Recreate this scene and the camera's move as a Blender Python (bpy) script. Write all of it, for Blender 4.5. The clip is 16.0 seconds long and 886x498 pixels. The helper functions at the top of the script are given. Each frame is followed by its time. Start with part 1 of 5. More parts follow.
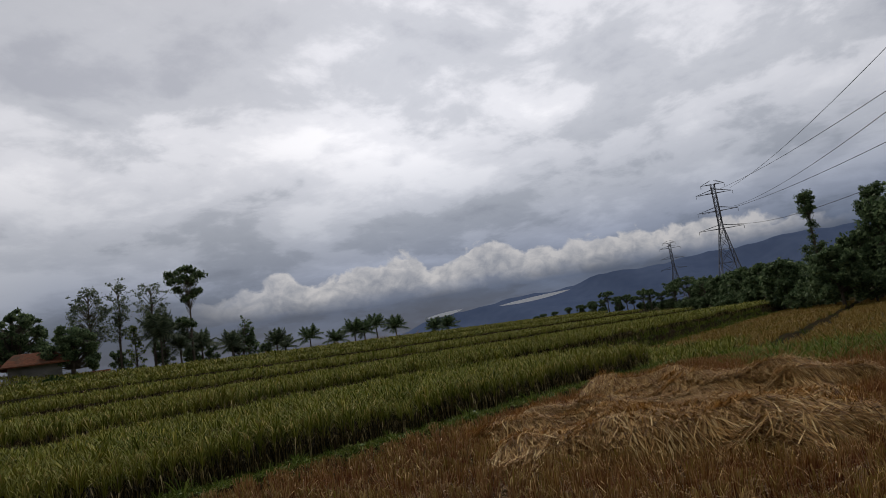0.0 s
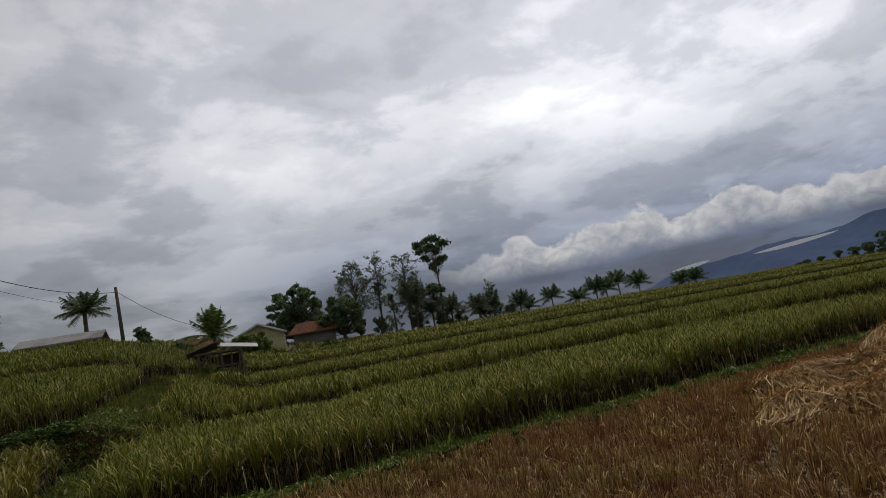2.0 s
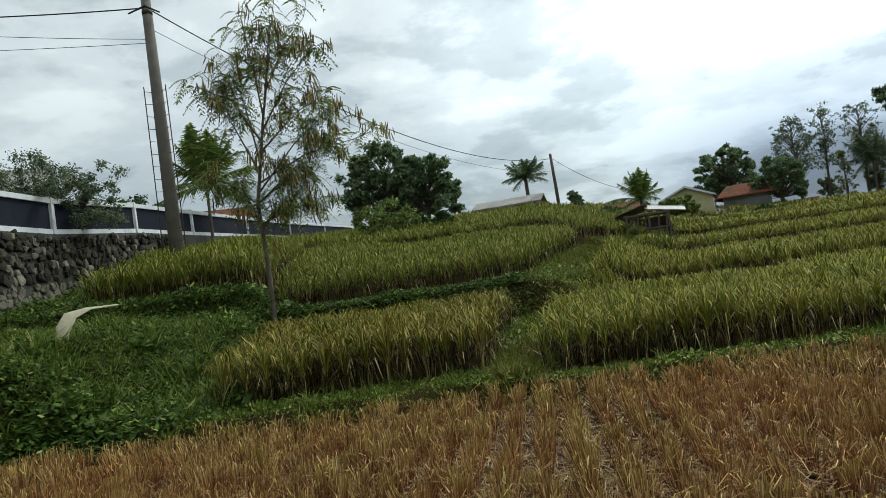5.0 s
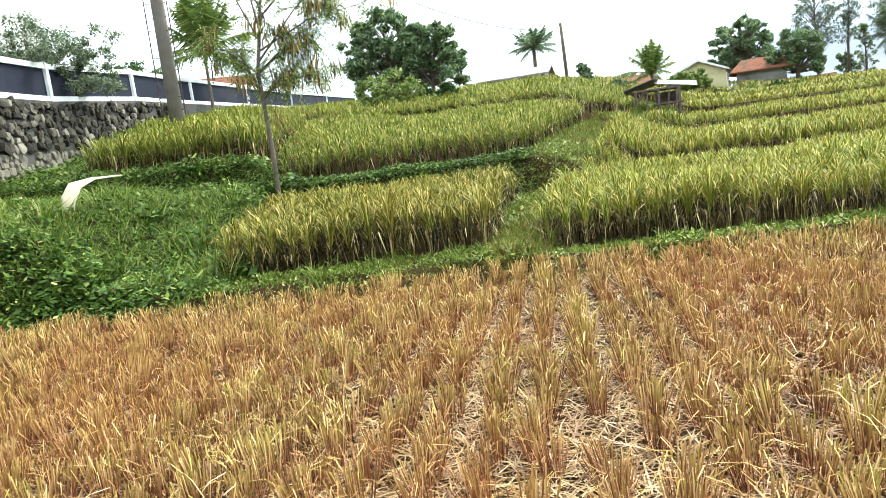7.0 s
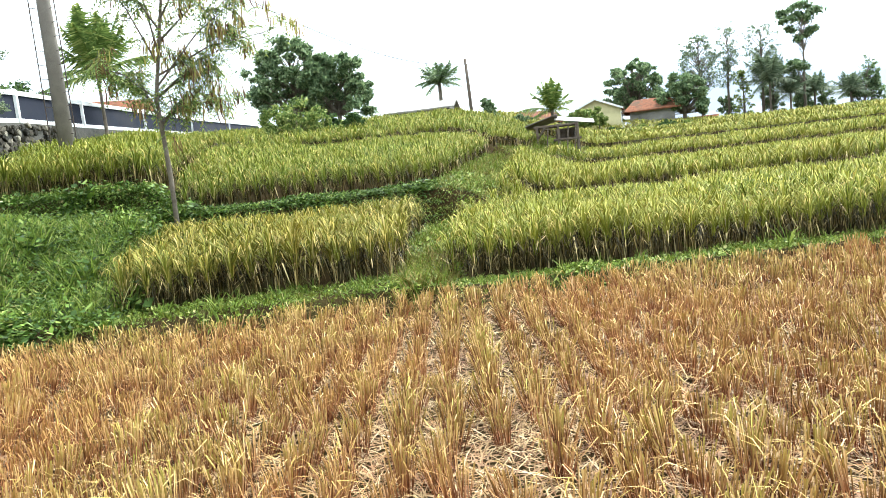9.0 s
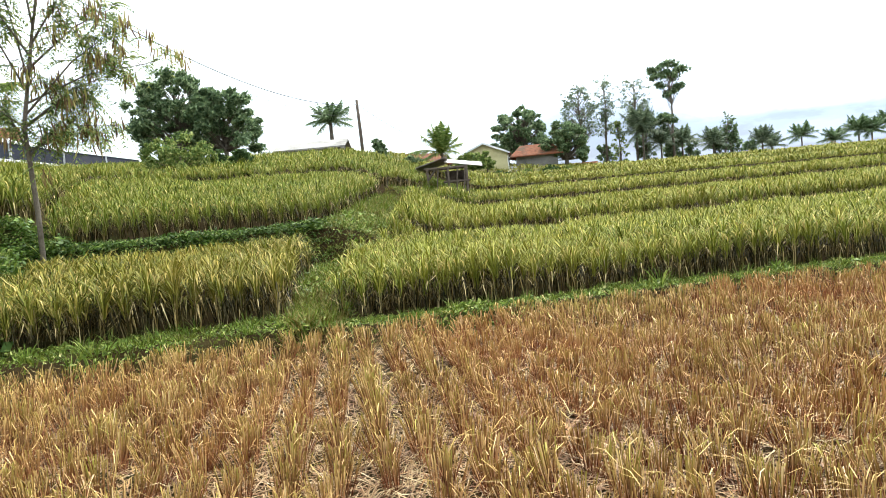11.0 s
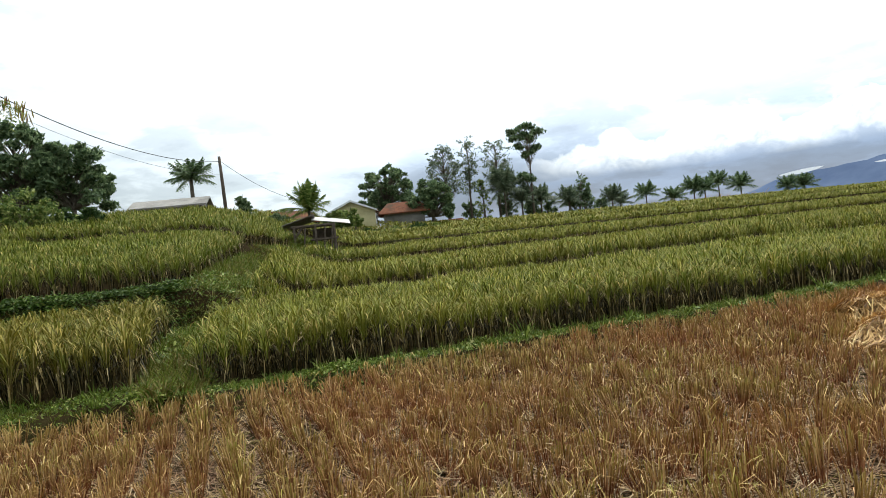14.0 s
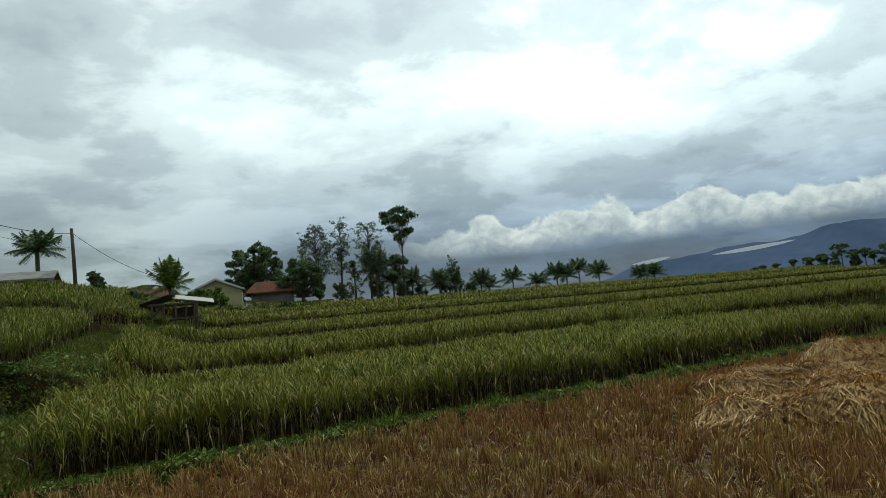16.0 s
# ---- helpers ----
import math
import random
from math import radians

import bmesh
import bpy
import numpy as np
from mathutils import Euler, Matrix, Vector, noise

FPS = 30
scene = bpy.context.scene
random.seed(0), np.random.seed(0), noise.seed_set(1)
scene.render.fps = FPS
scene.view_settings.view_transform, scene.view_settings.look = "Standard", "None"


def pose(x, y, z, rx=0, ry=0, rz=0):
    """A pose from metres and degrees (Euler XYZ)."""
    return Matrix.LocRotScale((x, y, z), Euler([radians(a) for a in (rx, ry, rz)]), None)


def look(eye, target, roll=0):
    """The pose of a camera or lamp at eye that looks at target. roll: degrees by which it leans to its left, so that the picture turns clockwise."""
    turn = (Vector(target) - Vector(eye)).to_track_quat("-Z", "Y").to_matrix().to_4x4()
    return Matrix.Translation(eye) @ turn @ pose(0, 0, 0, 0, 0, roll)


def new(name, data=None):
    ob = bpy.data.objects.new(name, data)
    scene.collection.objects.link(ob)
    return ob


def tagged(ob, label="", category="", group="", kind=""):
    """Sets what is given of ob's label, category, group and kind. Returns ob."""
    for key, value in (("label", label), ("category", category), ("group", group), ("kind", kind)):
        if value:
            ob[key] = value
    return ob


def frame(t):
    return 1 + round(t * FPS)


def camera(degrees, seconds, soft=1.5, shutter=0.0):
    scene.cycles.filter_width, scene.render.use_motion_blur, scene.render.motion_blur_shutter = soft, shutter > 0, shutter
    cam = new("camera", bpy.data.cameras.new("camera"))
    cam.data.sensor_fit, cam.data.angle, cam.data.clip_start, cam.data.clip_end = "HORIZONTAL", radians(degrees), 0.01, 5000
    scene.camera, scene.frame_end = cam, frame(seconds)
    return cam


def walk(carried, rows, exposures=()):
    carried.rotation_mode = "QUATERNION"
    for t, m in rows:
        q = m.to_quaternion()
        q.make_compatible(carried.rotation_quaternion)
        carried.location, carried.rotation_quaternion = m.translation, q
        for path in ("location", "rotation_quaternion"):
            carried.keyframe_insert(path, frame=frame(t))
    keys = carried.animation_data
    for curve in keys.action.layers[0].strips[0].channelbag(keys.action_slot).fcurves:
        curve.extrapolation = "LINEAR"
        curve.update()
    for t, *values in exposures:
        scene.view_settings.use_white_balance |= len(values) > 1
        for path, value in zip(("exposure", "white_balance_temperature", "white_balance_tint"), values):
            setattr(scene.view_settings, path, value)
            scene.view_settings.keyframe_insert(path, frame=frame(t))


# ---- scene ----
cam = camera(64.44, 16.0, 0.6)
PATH = [
    (0, look((0.000, 0.000, 1.500), (8.489, 5.102, 2.879), -8.82)),
    (0.5, look((0.000, 0.004, 1.499), (8.105, 5.714, 2.804), -9.14)),
    (1, look((0.002, 0.008, 1.500), (7.610, 6.354, 2.852), -10.03)),
    (1.5, look((0.003, 0.012, 1.499), (7.026, 6.997, 2.876), -10.77)),
    (2, look((0.004, 0.018, 1.498), (6.301, 7.663, 2.875), -10.62)),
    (2.5, look((0.004, 0.021, 1.496), (5.458, 8.298, 2.815), -10.36)),
    (3, look((0.001, 0.023, 1.495), (4.564, 8.835, 2.731), -10.36)),
    (3.5, look((-0.006, 0.024, 1.496), (3.394, 9.345, 2.749), -10.18)),
    (4, look((-0.010, 0.027, 1.495), (2.227, 9.707, 2.627), -9.69)),
    (4.5, look((-0.011, 0.031, 1.495), (1.503, 9.872, 2.421), -9.07)),
    (5, look((-0.011, 0.036, 1.496), (0.756, 9.996, 1.947), -8.19)),
    (5.2, look((-0.012, 0.037, 1.497), (0.496, 10.020, 1.772), -8.30)),
    (7.3, look((-0.013, 0.033, 1.537), (0.526, 9.923, 0.159), -7.00)),
    (7.5, look((-0.013, 0.032, 1.538), (0.689, 9.916, 0.192), -7.13)),
    (8, look((-0.012, 0.031, 1.538), (0.979, 9.904, 0.295), -6.97)),
    (8.5, look((-0.011, 0.030, 1.538), (1.375, 9.866, 0.379), -6.88)),
    (9, look((-0.010, 0.029, 1.539), (1.834, 9.801, 0.486), -6.40)),
    (9.5, look((-0.009, 0.027, 1.540), (2.251, 9.721, 0.586), -6.10)),
    (10, look((-0.008, 0.022, 1.539), (2.682, 9.616, 0.688), -6.03)),
    (10.2, look((-0.008, 0.021, 1.539), (2.837, 9.574, 0.736), -5.83)),
    (12.5, look((0.000, 0.011, 1.542), (4.212, 9.071, 1.114), -5.71)),
    (13, look((0.003, 0.009, 1.544), (4.467, 8.952, 1.216), -6.00)),
    (13.5, look((0.007, 0.008, 1.546), (4.813, 8.775, 1.338), -6.10)),
    (14, look((0.010, 0.006, 1.548), (5.148, 8.585, 1.516), -6.13)),
    (14.5, look((0.013, 0.002, 1.551), (5.519, 8.348, 1.737), -6.64)),
    (15, look((0.015, -0.003, 1.553), (5.933, 8.045, 2.003), -6.25)),
    (15.5, look((0.016, -0.008, 1.556), (6.303, 7.740, 2.225), -6.04)),
    (16, look((0.018, -0.013, 1.559), (6.675, 7.390, 2.495), -5.45)),
]
# the camera brightens its picture as it tips down, and turns from violet to green
EXPOSURES = [(0, -0.85, 6500, 12), (1.5, -0.8, 6500, 12), (2.5, -0.65, 6450, 10), (3.2, -0.42, 6400, 6), (3.6, -0.3, 6250, 0), (4.2, -0.1, 6200, -2), (5.0, 0.32, 6200, -2), (5.4, 0.65, 6200, 0),
             (7.0, 2.36, 6150, 1), (8, 2.52, 6130, 1), (9, 2.5, 6150, 1), (10, 2.32, 6230, 2), (12.5, 1.62, 6430, 5), (13.5, 1.28, 6450, 4), (14.5, 0.6, 6300, 0), (15.2, 0.08, 6200, -5), (16, -0.3, 6150, -8)]
walk(cam, PATH, EXPOSURES)

# ---- light ----
world = bpy.data.worlds.new("overcast_sky")
scene.world = world
world.use_nodes = True


def link(nt, a, b):
    nt.links.new(a, b)


def node(nt, kind, **values):
    n = nt.nodes.new(kind)
    for k, v in values.items():
        n.inputs[k.replace("_", " ")].default_value = v
    return n


def math_node(nt, op, a, b=None, c=None, clamp=False):
    n = nt.nodes.new("ShaderNodeMath")
    n.operation = op
    n.use_clamp = clamp
    for i, v in enumerate((a, b, c)):
        if v is None:
            continue
        if isinstance(v, (int, float)):
            n.inputs[i].default_value = v
        else:
            link(nt, v, n.inputs[i])
    return n.outputs[0]


def ramp_node(nt, fac, stops, mode="LINEAR"):
    n = nt.nodes.new("ShaderNodeValToRGB")
    n.color_ramp.interpolation = mode
    el = n.color_ramp.elements
    while len(el) < len(stops):
        el.new(0.5)
    for e, (p, c) in zip(el, stops):
        e.position = p
        e.color = (*c, 1) if len(c) == 3 else c
    link(nt, fac, n.inputs[0])
    return n.outputs[0]


def mix_node(nt, fac, a, b, blend="MIX"):
    n = nt.nodes.new("ShaderNodeMixRGB")
    n.blend_type = blend
    for i, v in enumerate((fac, a, b)):
        if isinstance(v, (int, float)):
            n.inputs[i].default_value = v
        elif isinstance(v, tuple):
            n.inputs[i].default_value = (*v, 1)
        else:
            link(nt, v, n.inputs[i])
    return n.outputs[0]


def noise_node(nt, vector, scale, detail=5, rough=0.55, distortion=0.0):
    n = node(nt, "ShaderNodeTexNoise", Scale=scale, Detail=detail, Roughness=rough, Distortion=distortion)
    if vector is not None:
        link(nt, vector, n.inputs["Vector"])
    return n.outputs["Fac"]


SUN_AZ, SUN_EL = radians(42), radians(50)   # seen from the path: to the right of +y


def build_world():
    nt = world.node_tree
    nt.nodes.clear()
    out = nt.nodes.new("ShaderNodeOutputWorld")
    bg = nt.nodes.new("ShaderNodeBackground")
    link(nt, bg.outputs[0], out.inputs[0])
    co = nt.nodes.new("ShaderNodeTexCoord").outputs["Generated"]
    sep = nt.nodes.new("ShaderNodeSeparateXYZ")
    link(nt, co, sep.inputs[0])
    x, y, z = sep.outputs
    sky = nt.nodes.new("ShaderNodeTexSky")
    sky.sky_type = "NISHITA"
    sky.sun_disc = False
    sky.sun_elevation, sky.sun_rotation = SUN_EL, SUN_AZ
    sky.air_density, sky.dust_density = 1.2, 2.0
    blue = mix_node(nt, 1.0, sky.outputs[0], (0.10, 0.10, 0.10), "MULTIPLY")
    # cloud sheet: the direction laid out on a plane overhead
    h = math_node(nt, "ADD", math_node(nt, "MAXIMUM", z, 0.0), 0.22)
    comb = nt.nodes.new("ShaderNodeCombineXYZ")
    link(nt, math_node(nt, "DIVIDE", x, h), comb.inputs[0])
    link(nt, math_node(nt, "DIVIDE", y, h), comb.inputs[1])
    sheet = comb.outputs[0]
    big = noise_node(nt, sheet, 1.3, 8, 0.5, 0.25)
    fine = noise_node(nt, sheet, 4.2, 8, 0.6, 0.2)
    body = math_node(nt, "ADD", math_node(nt, "MULTIPLY", big, 0.68), math_node(nt, "MULTIPLY", fine, 0.32))
    cloud = ramp_node(nt, body, [(0.36, (0.46, 0.48, 0.52)), (0.44, (0.58, 0.60, 0.63)), (0.51, (0.80, 0.81, 0.83)), (0.60, (1.0, 1.0, 1.0))], "EASE")
    # the sheet is thin and bright round the hidden sun and heavy and blue towards the horizon
    az = math_node(nt, "ARCTAN2", x, y)
    off_az = math_node(nt, "MULTIPLY", math_node(nt, "SUBTRACT", az, 0.72), 1.05)
    off_el = math_node(nt, "MULTIPLY", math_node(nt, "SUBTRACT", z, 0.38), 2.6)
    dist = math_node(nt, "ADD", math_node(nt, "MULTIPLY", off_az, off_az), math_node(nt, "MULTIPLY", off_el, off_el))
    glow = math_node(nt, "EXPONENT", math_node(nt, "MULTIPLY", dist, -1.0))
    low = ramp_node(nt, z, [(0.0, (0.10, 0.13, 0.19)), (0.078, (0.10, 0.14, 0.235)), (0.125, (0.31, 0.35, 0.45)), (0.19, (0.54, 0.565, 0.62)), (0.30, (0.95, 0.95, 0.97)), (0.6, (0.95, 0.95, 0.97)), (1.0, (0.66, 0.66, 0.68))])
    pale = ramp_node(nt, z, [(0.0, (0.40, 0.43, 0.48)), (0.12, (0.52, 0.545, 0.59)), (0.19, (0.66, 0.68, 0.72)), (0.30, (0.95, 0.95, 0.97)), (0.6, (0.95, 0.95, 0.97)), (1.0, (0.66, 0.66, 0.68))])
    low = mix_node(nt, math_node(nt, "MULTIPLY_ADD", az, 4.5, -1.35, True), pale, low)
    sheet_col = mix_node(nt, 1.0, cloud, low, "MULTIPLY")
    gain = math_node(nt, "MULTIPLY_ADD", glow, 0.75, 1.0)
    # heavier cloud over the village, thinner over the open country
    turn = math_node(nt, "MULTIPLY_ADD", az, 1 / (2 * math.pi), 0.5)
    thin = ramp_node(nt, turn, [(p, (v, v, v)) for p, v in ((0.0, 0.55), (0.42, 0.46), (0.46, 0.44), (0.50, 0.42), (0.53, 0.55), (0.565, 0.66), (0.611, 0.70), (0.667, 0.86), (0.75, 0.92), (0.861, 0.7), (1.0, 0.55))], "EASE")
    gain = math_node(nt, "MULTIPLY", gain, math_node(nt, "MULTIPLY", thin, 1.5))
    gcol = nt.nodes.new("ShaderNodeCombineXYZ")
    for i in range(3):
        link(nt, gain, gcol.inputs[i])
    sheet_col = mix_node(nt, 1.0, sheet_col, gcol.outputs[0], "MULTIPLY")
    # a bank of cumulus over the far hills: heaped tops, a flat blue-grey base
    comb2 = nt.nodes.new("ShaderNodeCombineXYZ")
    link(nt, az, comb2.inputs[0])
    link(nt, math_node(nt, "MULTIPLY", z, 1.25), comb2.inputs[1])
    lumps = noise_node(nt, comb2.outputs[0], 26.0, 7, 0.55, 0.3)
    along = math_node(nt, "SUBTRACT", az, 0.6)
    crest = ramp_node(nt, along, [(q, (v * 5, v * 5, v * 5)) for q, v in ((0.0, 0.09), (0.10, 0.101), (0.16, 0.116), (0.20, 0.135), (0.245, 0.108), (0.30, 0.128), (0.36, 0.137), (0.42, 0.112), (0.495, 0.141), (0.55, 0.114), (0.67, 0.120), (0.76, 0.113), (1.0, 0.085))], "EASE")
    top = math_node(nt, "ADD", math_node(nt, "MULTIPLY", crest, 0.2), math_node(nt, "MULTIPLY", math_node(nt, "SUBTRACT", lumps, 0.5), 0.055))
    under = math_node(nt, "SUBTRACT", top, z)
    inside = math_node(nt, "MULTIPLY_ADD", under, 170.0, 0.5, True)
    floor_ = math_node(nt, "MULTIPLY_ADD", math_node(nt, "SUBTRACT", z, 0.084), 42.0, 0.5, True)
    side = math_node(nt, "MULTIPLY_ADD", math_node(nt, "SUBTRACT", 0.46, math_node(nt, "ABSOLUTE", math_node(nt, "SUBTRACT", az, 1.12))), 7.0, 0.0, True)
    mask = math_node(nt, "MULTIPLY", math_node(nt, "MULTIPLY", inside, floor_), math_node(nt, "MULTIPLY", side, 0.9))
    puffs = noise_node(nt, comb2.outputs[0], 42.0, 6, 0.6, 0.4)
    shade = math_node(nt, "MULTIPLY_ADD", math_node(nt, "SUBTRACT", puffs, 0.5), 1.7, math_node(nt, "SUBTRACT", 0.95, math_node(nt, "MULTIPLY", under, 15.0)), True)
    heap_col = ramp_node(nt, shade, [(0.0, (0.27, 0.31, 0.42)), (0.5, (0.60, 0.62, 0.68)), (1.0, (1.0, 0.98, 0.98))])
    col = mix_node(nt, mask, sheet_col, heap_col)
    col = mix_node(nt, 0.12, col, blue)
    link(nt, col, bg.inputs["Color"])
    bg.inputs["Strength"].default_value = 1.0


build_world()
sun = new("sun", bpy.data.lights.new("sun", "SUN"))
sun.data.energy, sun.data.angle, sun.data.color = 1.5, radians(12), (1.0, 0.96, 0.9)
sun_dir = Vector((math.sin(SUN_AZ) * math.cos(SUN_EL), math.cos(SUN_AZ) * math.cos(SUN_EL), math.sin(SUN_EL)))
sun.matrix_world = look(sun_dir * 100, (0, 0, 0))


# ---- materials ----
def start(name):
    m = bpy.data.materials.new(name)
    m.use_nodes = True
    nt = m.node_tree
    return m, nt, nt.nodes["Principled BSDF"], nt.nodes["Material Output"]


def surface(name, c1, c2, scale=3.0, rough=0.85, bump=0.3, fine=40.0, metal=0.0, stain=None, spec=0.3):
    """Two-scale noise between two colours, with a stain colour and a fine relief."""
    m, nt, b, out = start(name)
    co = nt.nodes.new("ShaderNodeTexCoord").outputs["Object"]
    a = noise_node(nt, co, scale, 6, 0.6)
    f = noise_node(nt, co, fine, 4, 0.6)
    v = math_node(nt, "ADD", math_node(nt, "MULTIPLY", a, 0.65), math_node(nt, "MULTIPLY", f, 0.35))
    col = ramp_node(nt, v, [(0.32, c1), (0.68, c2)])
    if stain:
        s = ramp_node(nt, noise_node(nt, co, scale * 0.35, 7, 0.65, 0.6), [(0.48, (0, 0, 0)), (0.68, (1, 1, 1))])
        col = mix_node(nt, s, col, stain)
    link(nt, col, b.inputs["Base Color"])
    b.inputs["Roughness"].default_value = rough
    b.inputs["Metallic"].default_value = metal
    b.inputs["Specular IOR Level"].default_value = spec
    if bump:
        bn = nt.nodes.new("ShaderNodeBump")
        bn.inputs["Strength"].default_value = bump
        bn.inputs["Distance"].default_value = 0.02
        link(nt, f, bn.inputs["Height"])
        link(nt, bn.outputs[0], b.inputs["Normal"])
    return m


def leafy(name, stops, patch=None, rough=0.6, through_light=0.3, patch_scale=0.5, hill=0.0):
    """Leaves and straw: each piece has its own shade, with broad patches over the ground."""
    m, nt, b, out = start(name)
    geo = nt.nodes.new("ShaderNodeNewGeometry")
    col = ramp_node(nt, geo.outputs["Random Per Island"], stops)
    if patch:
        p = ramp_node(nt, noise_node(nt, geo.outputs["Position"], patch_scale, 4, 0.6), [(0.38, (0, 0, 0)), (0.66, (1, 1, 1))])
        col = mix_node(nt, math_node(nt, "MULTIPLY", p, 0.6), col, patch)
    if hill:
        # one hill of plants is riper and browner than the next
        h = ramp_node(nt, noise_node(nt, geo.outputs["Position"], 2.6, 3, 0.6), [(0.36, (0.55, 0.62, 0.5)), (0.52, (1, 1, 1)), (0.66, (1.3, 1.12, 0.9))])
        col = mix_node(nt, hill, col, h, "MULTIPLY")
    link(nt, col, b.inputs["Base Color"])
    b.inputs["Roughness"].default_value = rough
    b.inputs["Specular IOR Level"].default_value = 0.12
    tr = nt.nodes.new("ShaderNodeBsdfTranslucent")
    link(nt, col, tr.inputs["Color"])
    mx = nt.nodes.new("ShaderNodeMixShader")
    mx.inputs[0].default_value = through_light
    link(nt, b.outputs[0], mx.inputs[1])
    link(nt, tr.outputs[0], mx.inputs[2])
    link(nt, mx.outputs[0], out.inputs[0])
    return m


M_SOIL = surface("soil", (0.022, 0.015, 0.007), (0.055, 0.038, 0.017), 1.2, 1.0, 0.6, 25, stain=(0.026, 0.036, 0.008), spec=0.02)
M_RICE = leafy("rice_leaves", [(0.0, (0.045, 0.060, 0.007)), (0.35, (0.142, 0.172, 0.018)), (0.68, (0.255, 0.275, 0.042)), (0.92, (0.37, 0.345, 0.080)), (1.0, (0.54, 0.46, 0.18))], (0.225, 0.215, 0.032), 0.7, 0.16, 0.35, 0.6)
M_RICE_RIPE = leafy("ripe_rice_leaves", [(0.0, (0.042, 0.050, 0.007)), (0.35, (0.135, 0.148, 0.018)), (0.68, (0.225, 0.215, 0.038)), (0.92, (0.34, 0.28, 0.075)), (1.0, (0.54, 0.44, 0.19))], (0.195, 0.165, 0.026), 0.7, 0.16, 0.5, 0.6)
M_RICE_GREEN = leafy("green_rice_leaves", [(0.0, (0.032, 0.052, 0.006)), (0.4, (0.125, 0.165, 0.018)), (0.75, (0.225, 0.255, 0.040)), (0.93, (0.34, 0.335, 0.080)), (1.0, (0.52, 0.46, 0.19))], (0.195, 0.205, 0.030), 0.7, 0.16, 0.35, 0.6)
M_EAR = leafy("rice_ears", [(0.0, (0.15, 0.11, 0.02)), (0.5, (0.33, 0.26, 0.06)), (1.0, (0.52, 0.42, 0.13))], None, 0.6, 0.05)
# brown dead growth; the near-black end paints the shade low in the rice
M_DEAD_SHADED = leafy("shaded_stems_withered_leaves", [(0.0, (0.010, 0.009, 0.003)), (0.55, (0.045, 0.036, 0.010)), (0.82, (0.19, 0.135, 0.042)), (1.0, (0.60, 0.48, 0.24))], None, 0.7, 0.08)
M_WEED = leafy("weed_leaves", [(0.0, (0.03, 0.055, 0.010)), (0.4, (0.12, 0.185, 0.026)), (0.75, (0.25, 0.33, 0.055)), (0.93, (0.42, 0.46, 0.13)), (1.0, (0.55, 0.47, 0.22))], (0.10, 0.15, 0.02), 0.5, 0.2, 2.2)
M_CREEPER = leafy("creeping_leaves", [(0.0, (0.015, 0.032, 0.007)), (0.5, (0.070, 0.130, 0.020)), (0.85, (0.17, 0.26, 0.042)), (0.97, (0.30, 0.36, 0.09)), (1.0, (0.38, 0.29, 0.13))], (0.04, 0.075, 0.014), 0.5, 0.15, 1.6)
M_GRASS = leafy("bank_grass", [(0.0, (0.04, 0.07, 0.008)), (0.6, (0.12, 0.18, 0.018)), (1.0, (0.28, 0.31, 0.06))], (0.12, 0.12, 0.02), 0.55, 0.2, 1.4)
M_PATH = leafy("trodden_grass", [(0.0, (0.06, 0.055, 0.012)), (0.5, (0.17, 0.16, 0.035)), (1.0, (0.38, 0.31, 0.12))], (0.16, 0.12, 0.03), 0.6, 0.15, 1.0)
M_LITTER = leafy("straw_litter", [(0.0, (0.08, 0.036, 0.018)), (0.5, (0.29, 0.175, 0.080)), (0.9, (0.57, 0.44, 0.24)), (1.0, (0.74, 0.61, 0.38))], (0.31, 0.155, 0.09), 0.5, 0.1, 0.8)
M_FAR_STUBBLE = leafy("far_stubble", [(0.0, (0.20, 0.11, 0.03)), (0.5, (0.36, 0.22, 0.055)), (1.0, (0.54, 0.38, 0.13))], (0.24, 0.19, 0.035), 0.6, 0.1, 0.12)
M_STRAW = leafy("dry_straw", [(0.0, (0.10, 0.044, 0.014)), (0.4, (0.37, 0.20, 0.062)), (0.75, (0.64, 0.40, 0.145)), (1.0, (0.84, 0.63, 0.30))], None, 0.6, 0.05)

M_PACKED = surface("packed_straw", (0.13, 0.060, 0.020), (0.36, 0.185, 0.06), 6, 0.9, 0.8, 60)


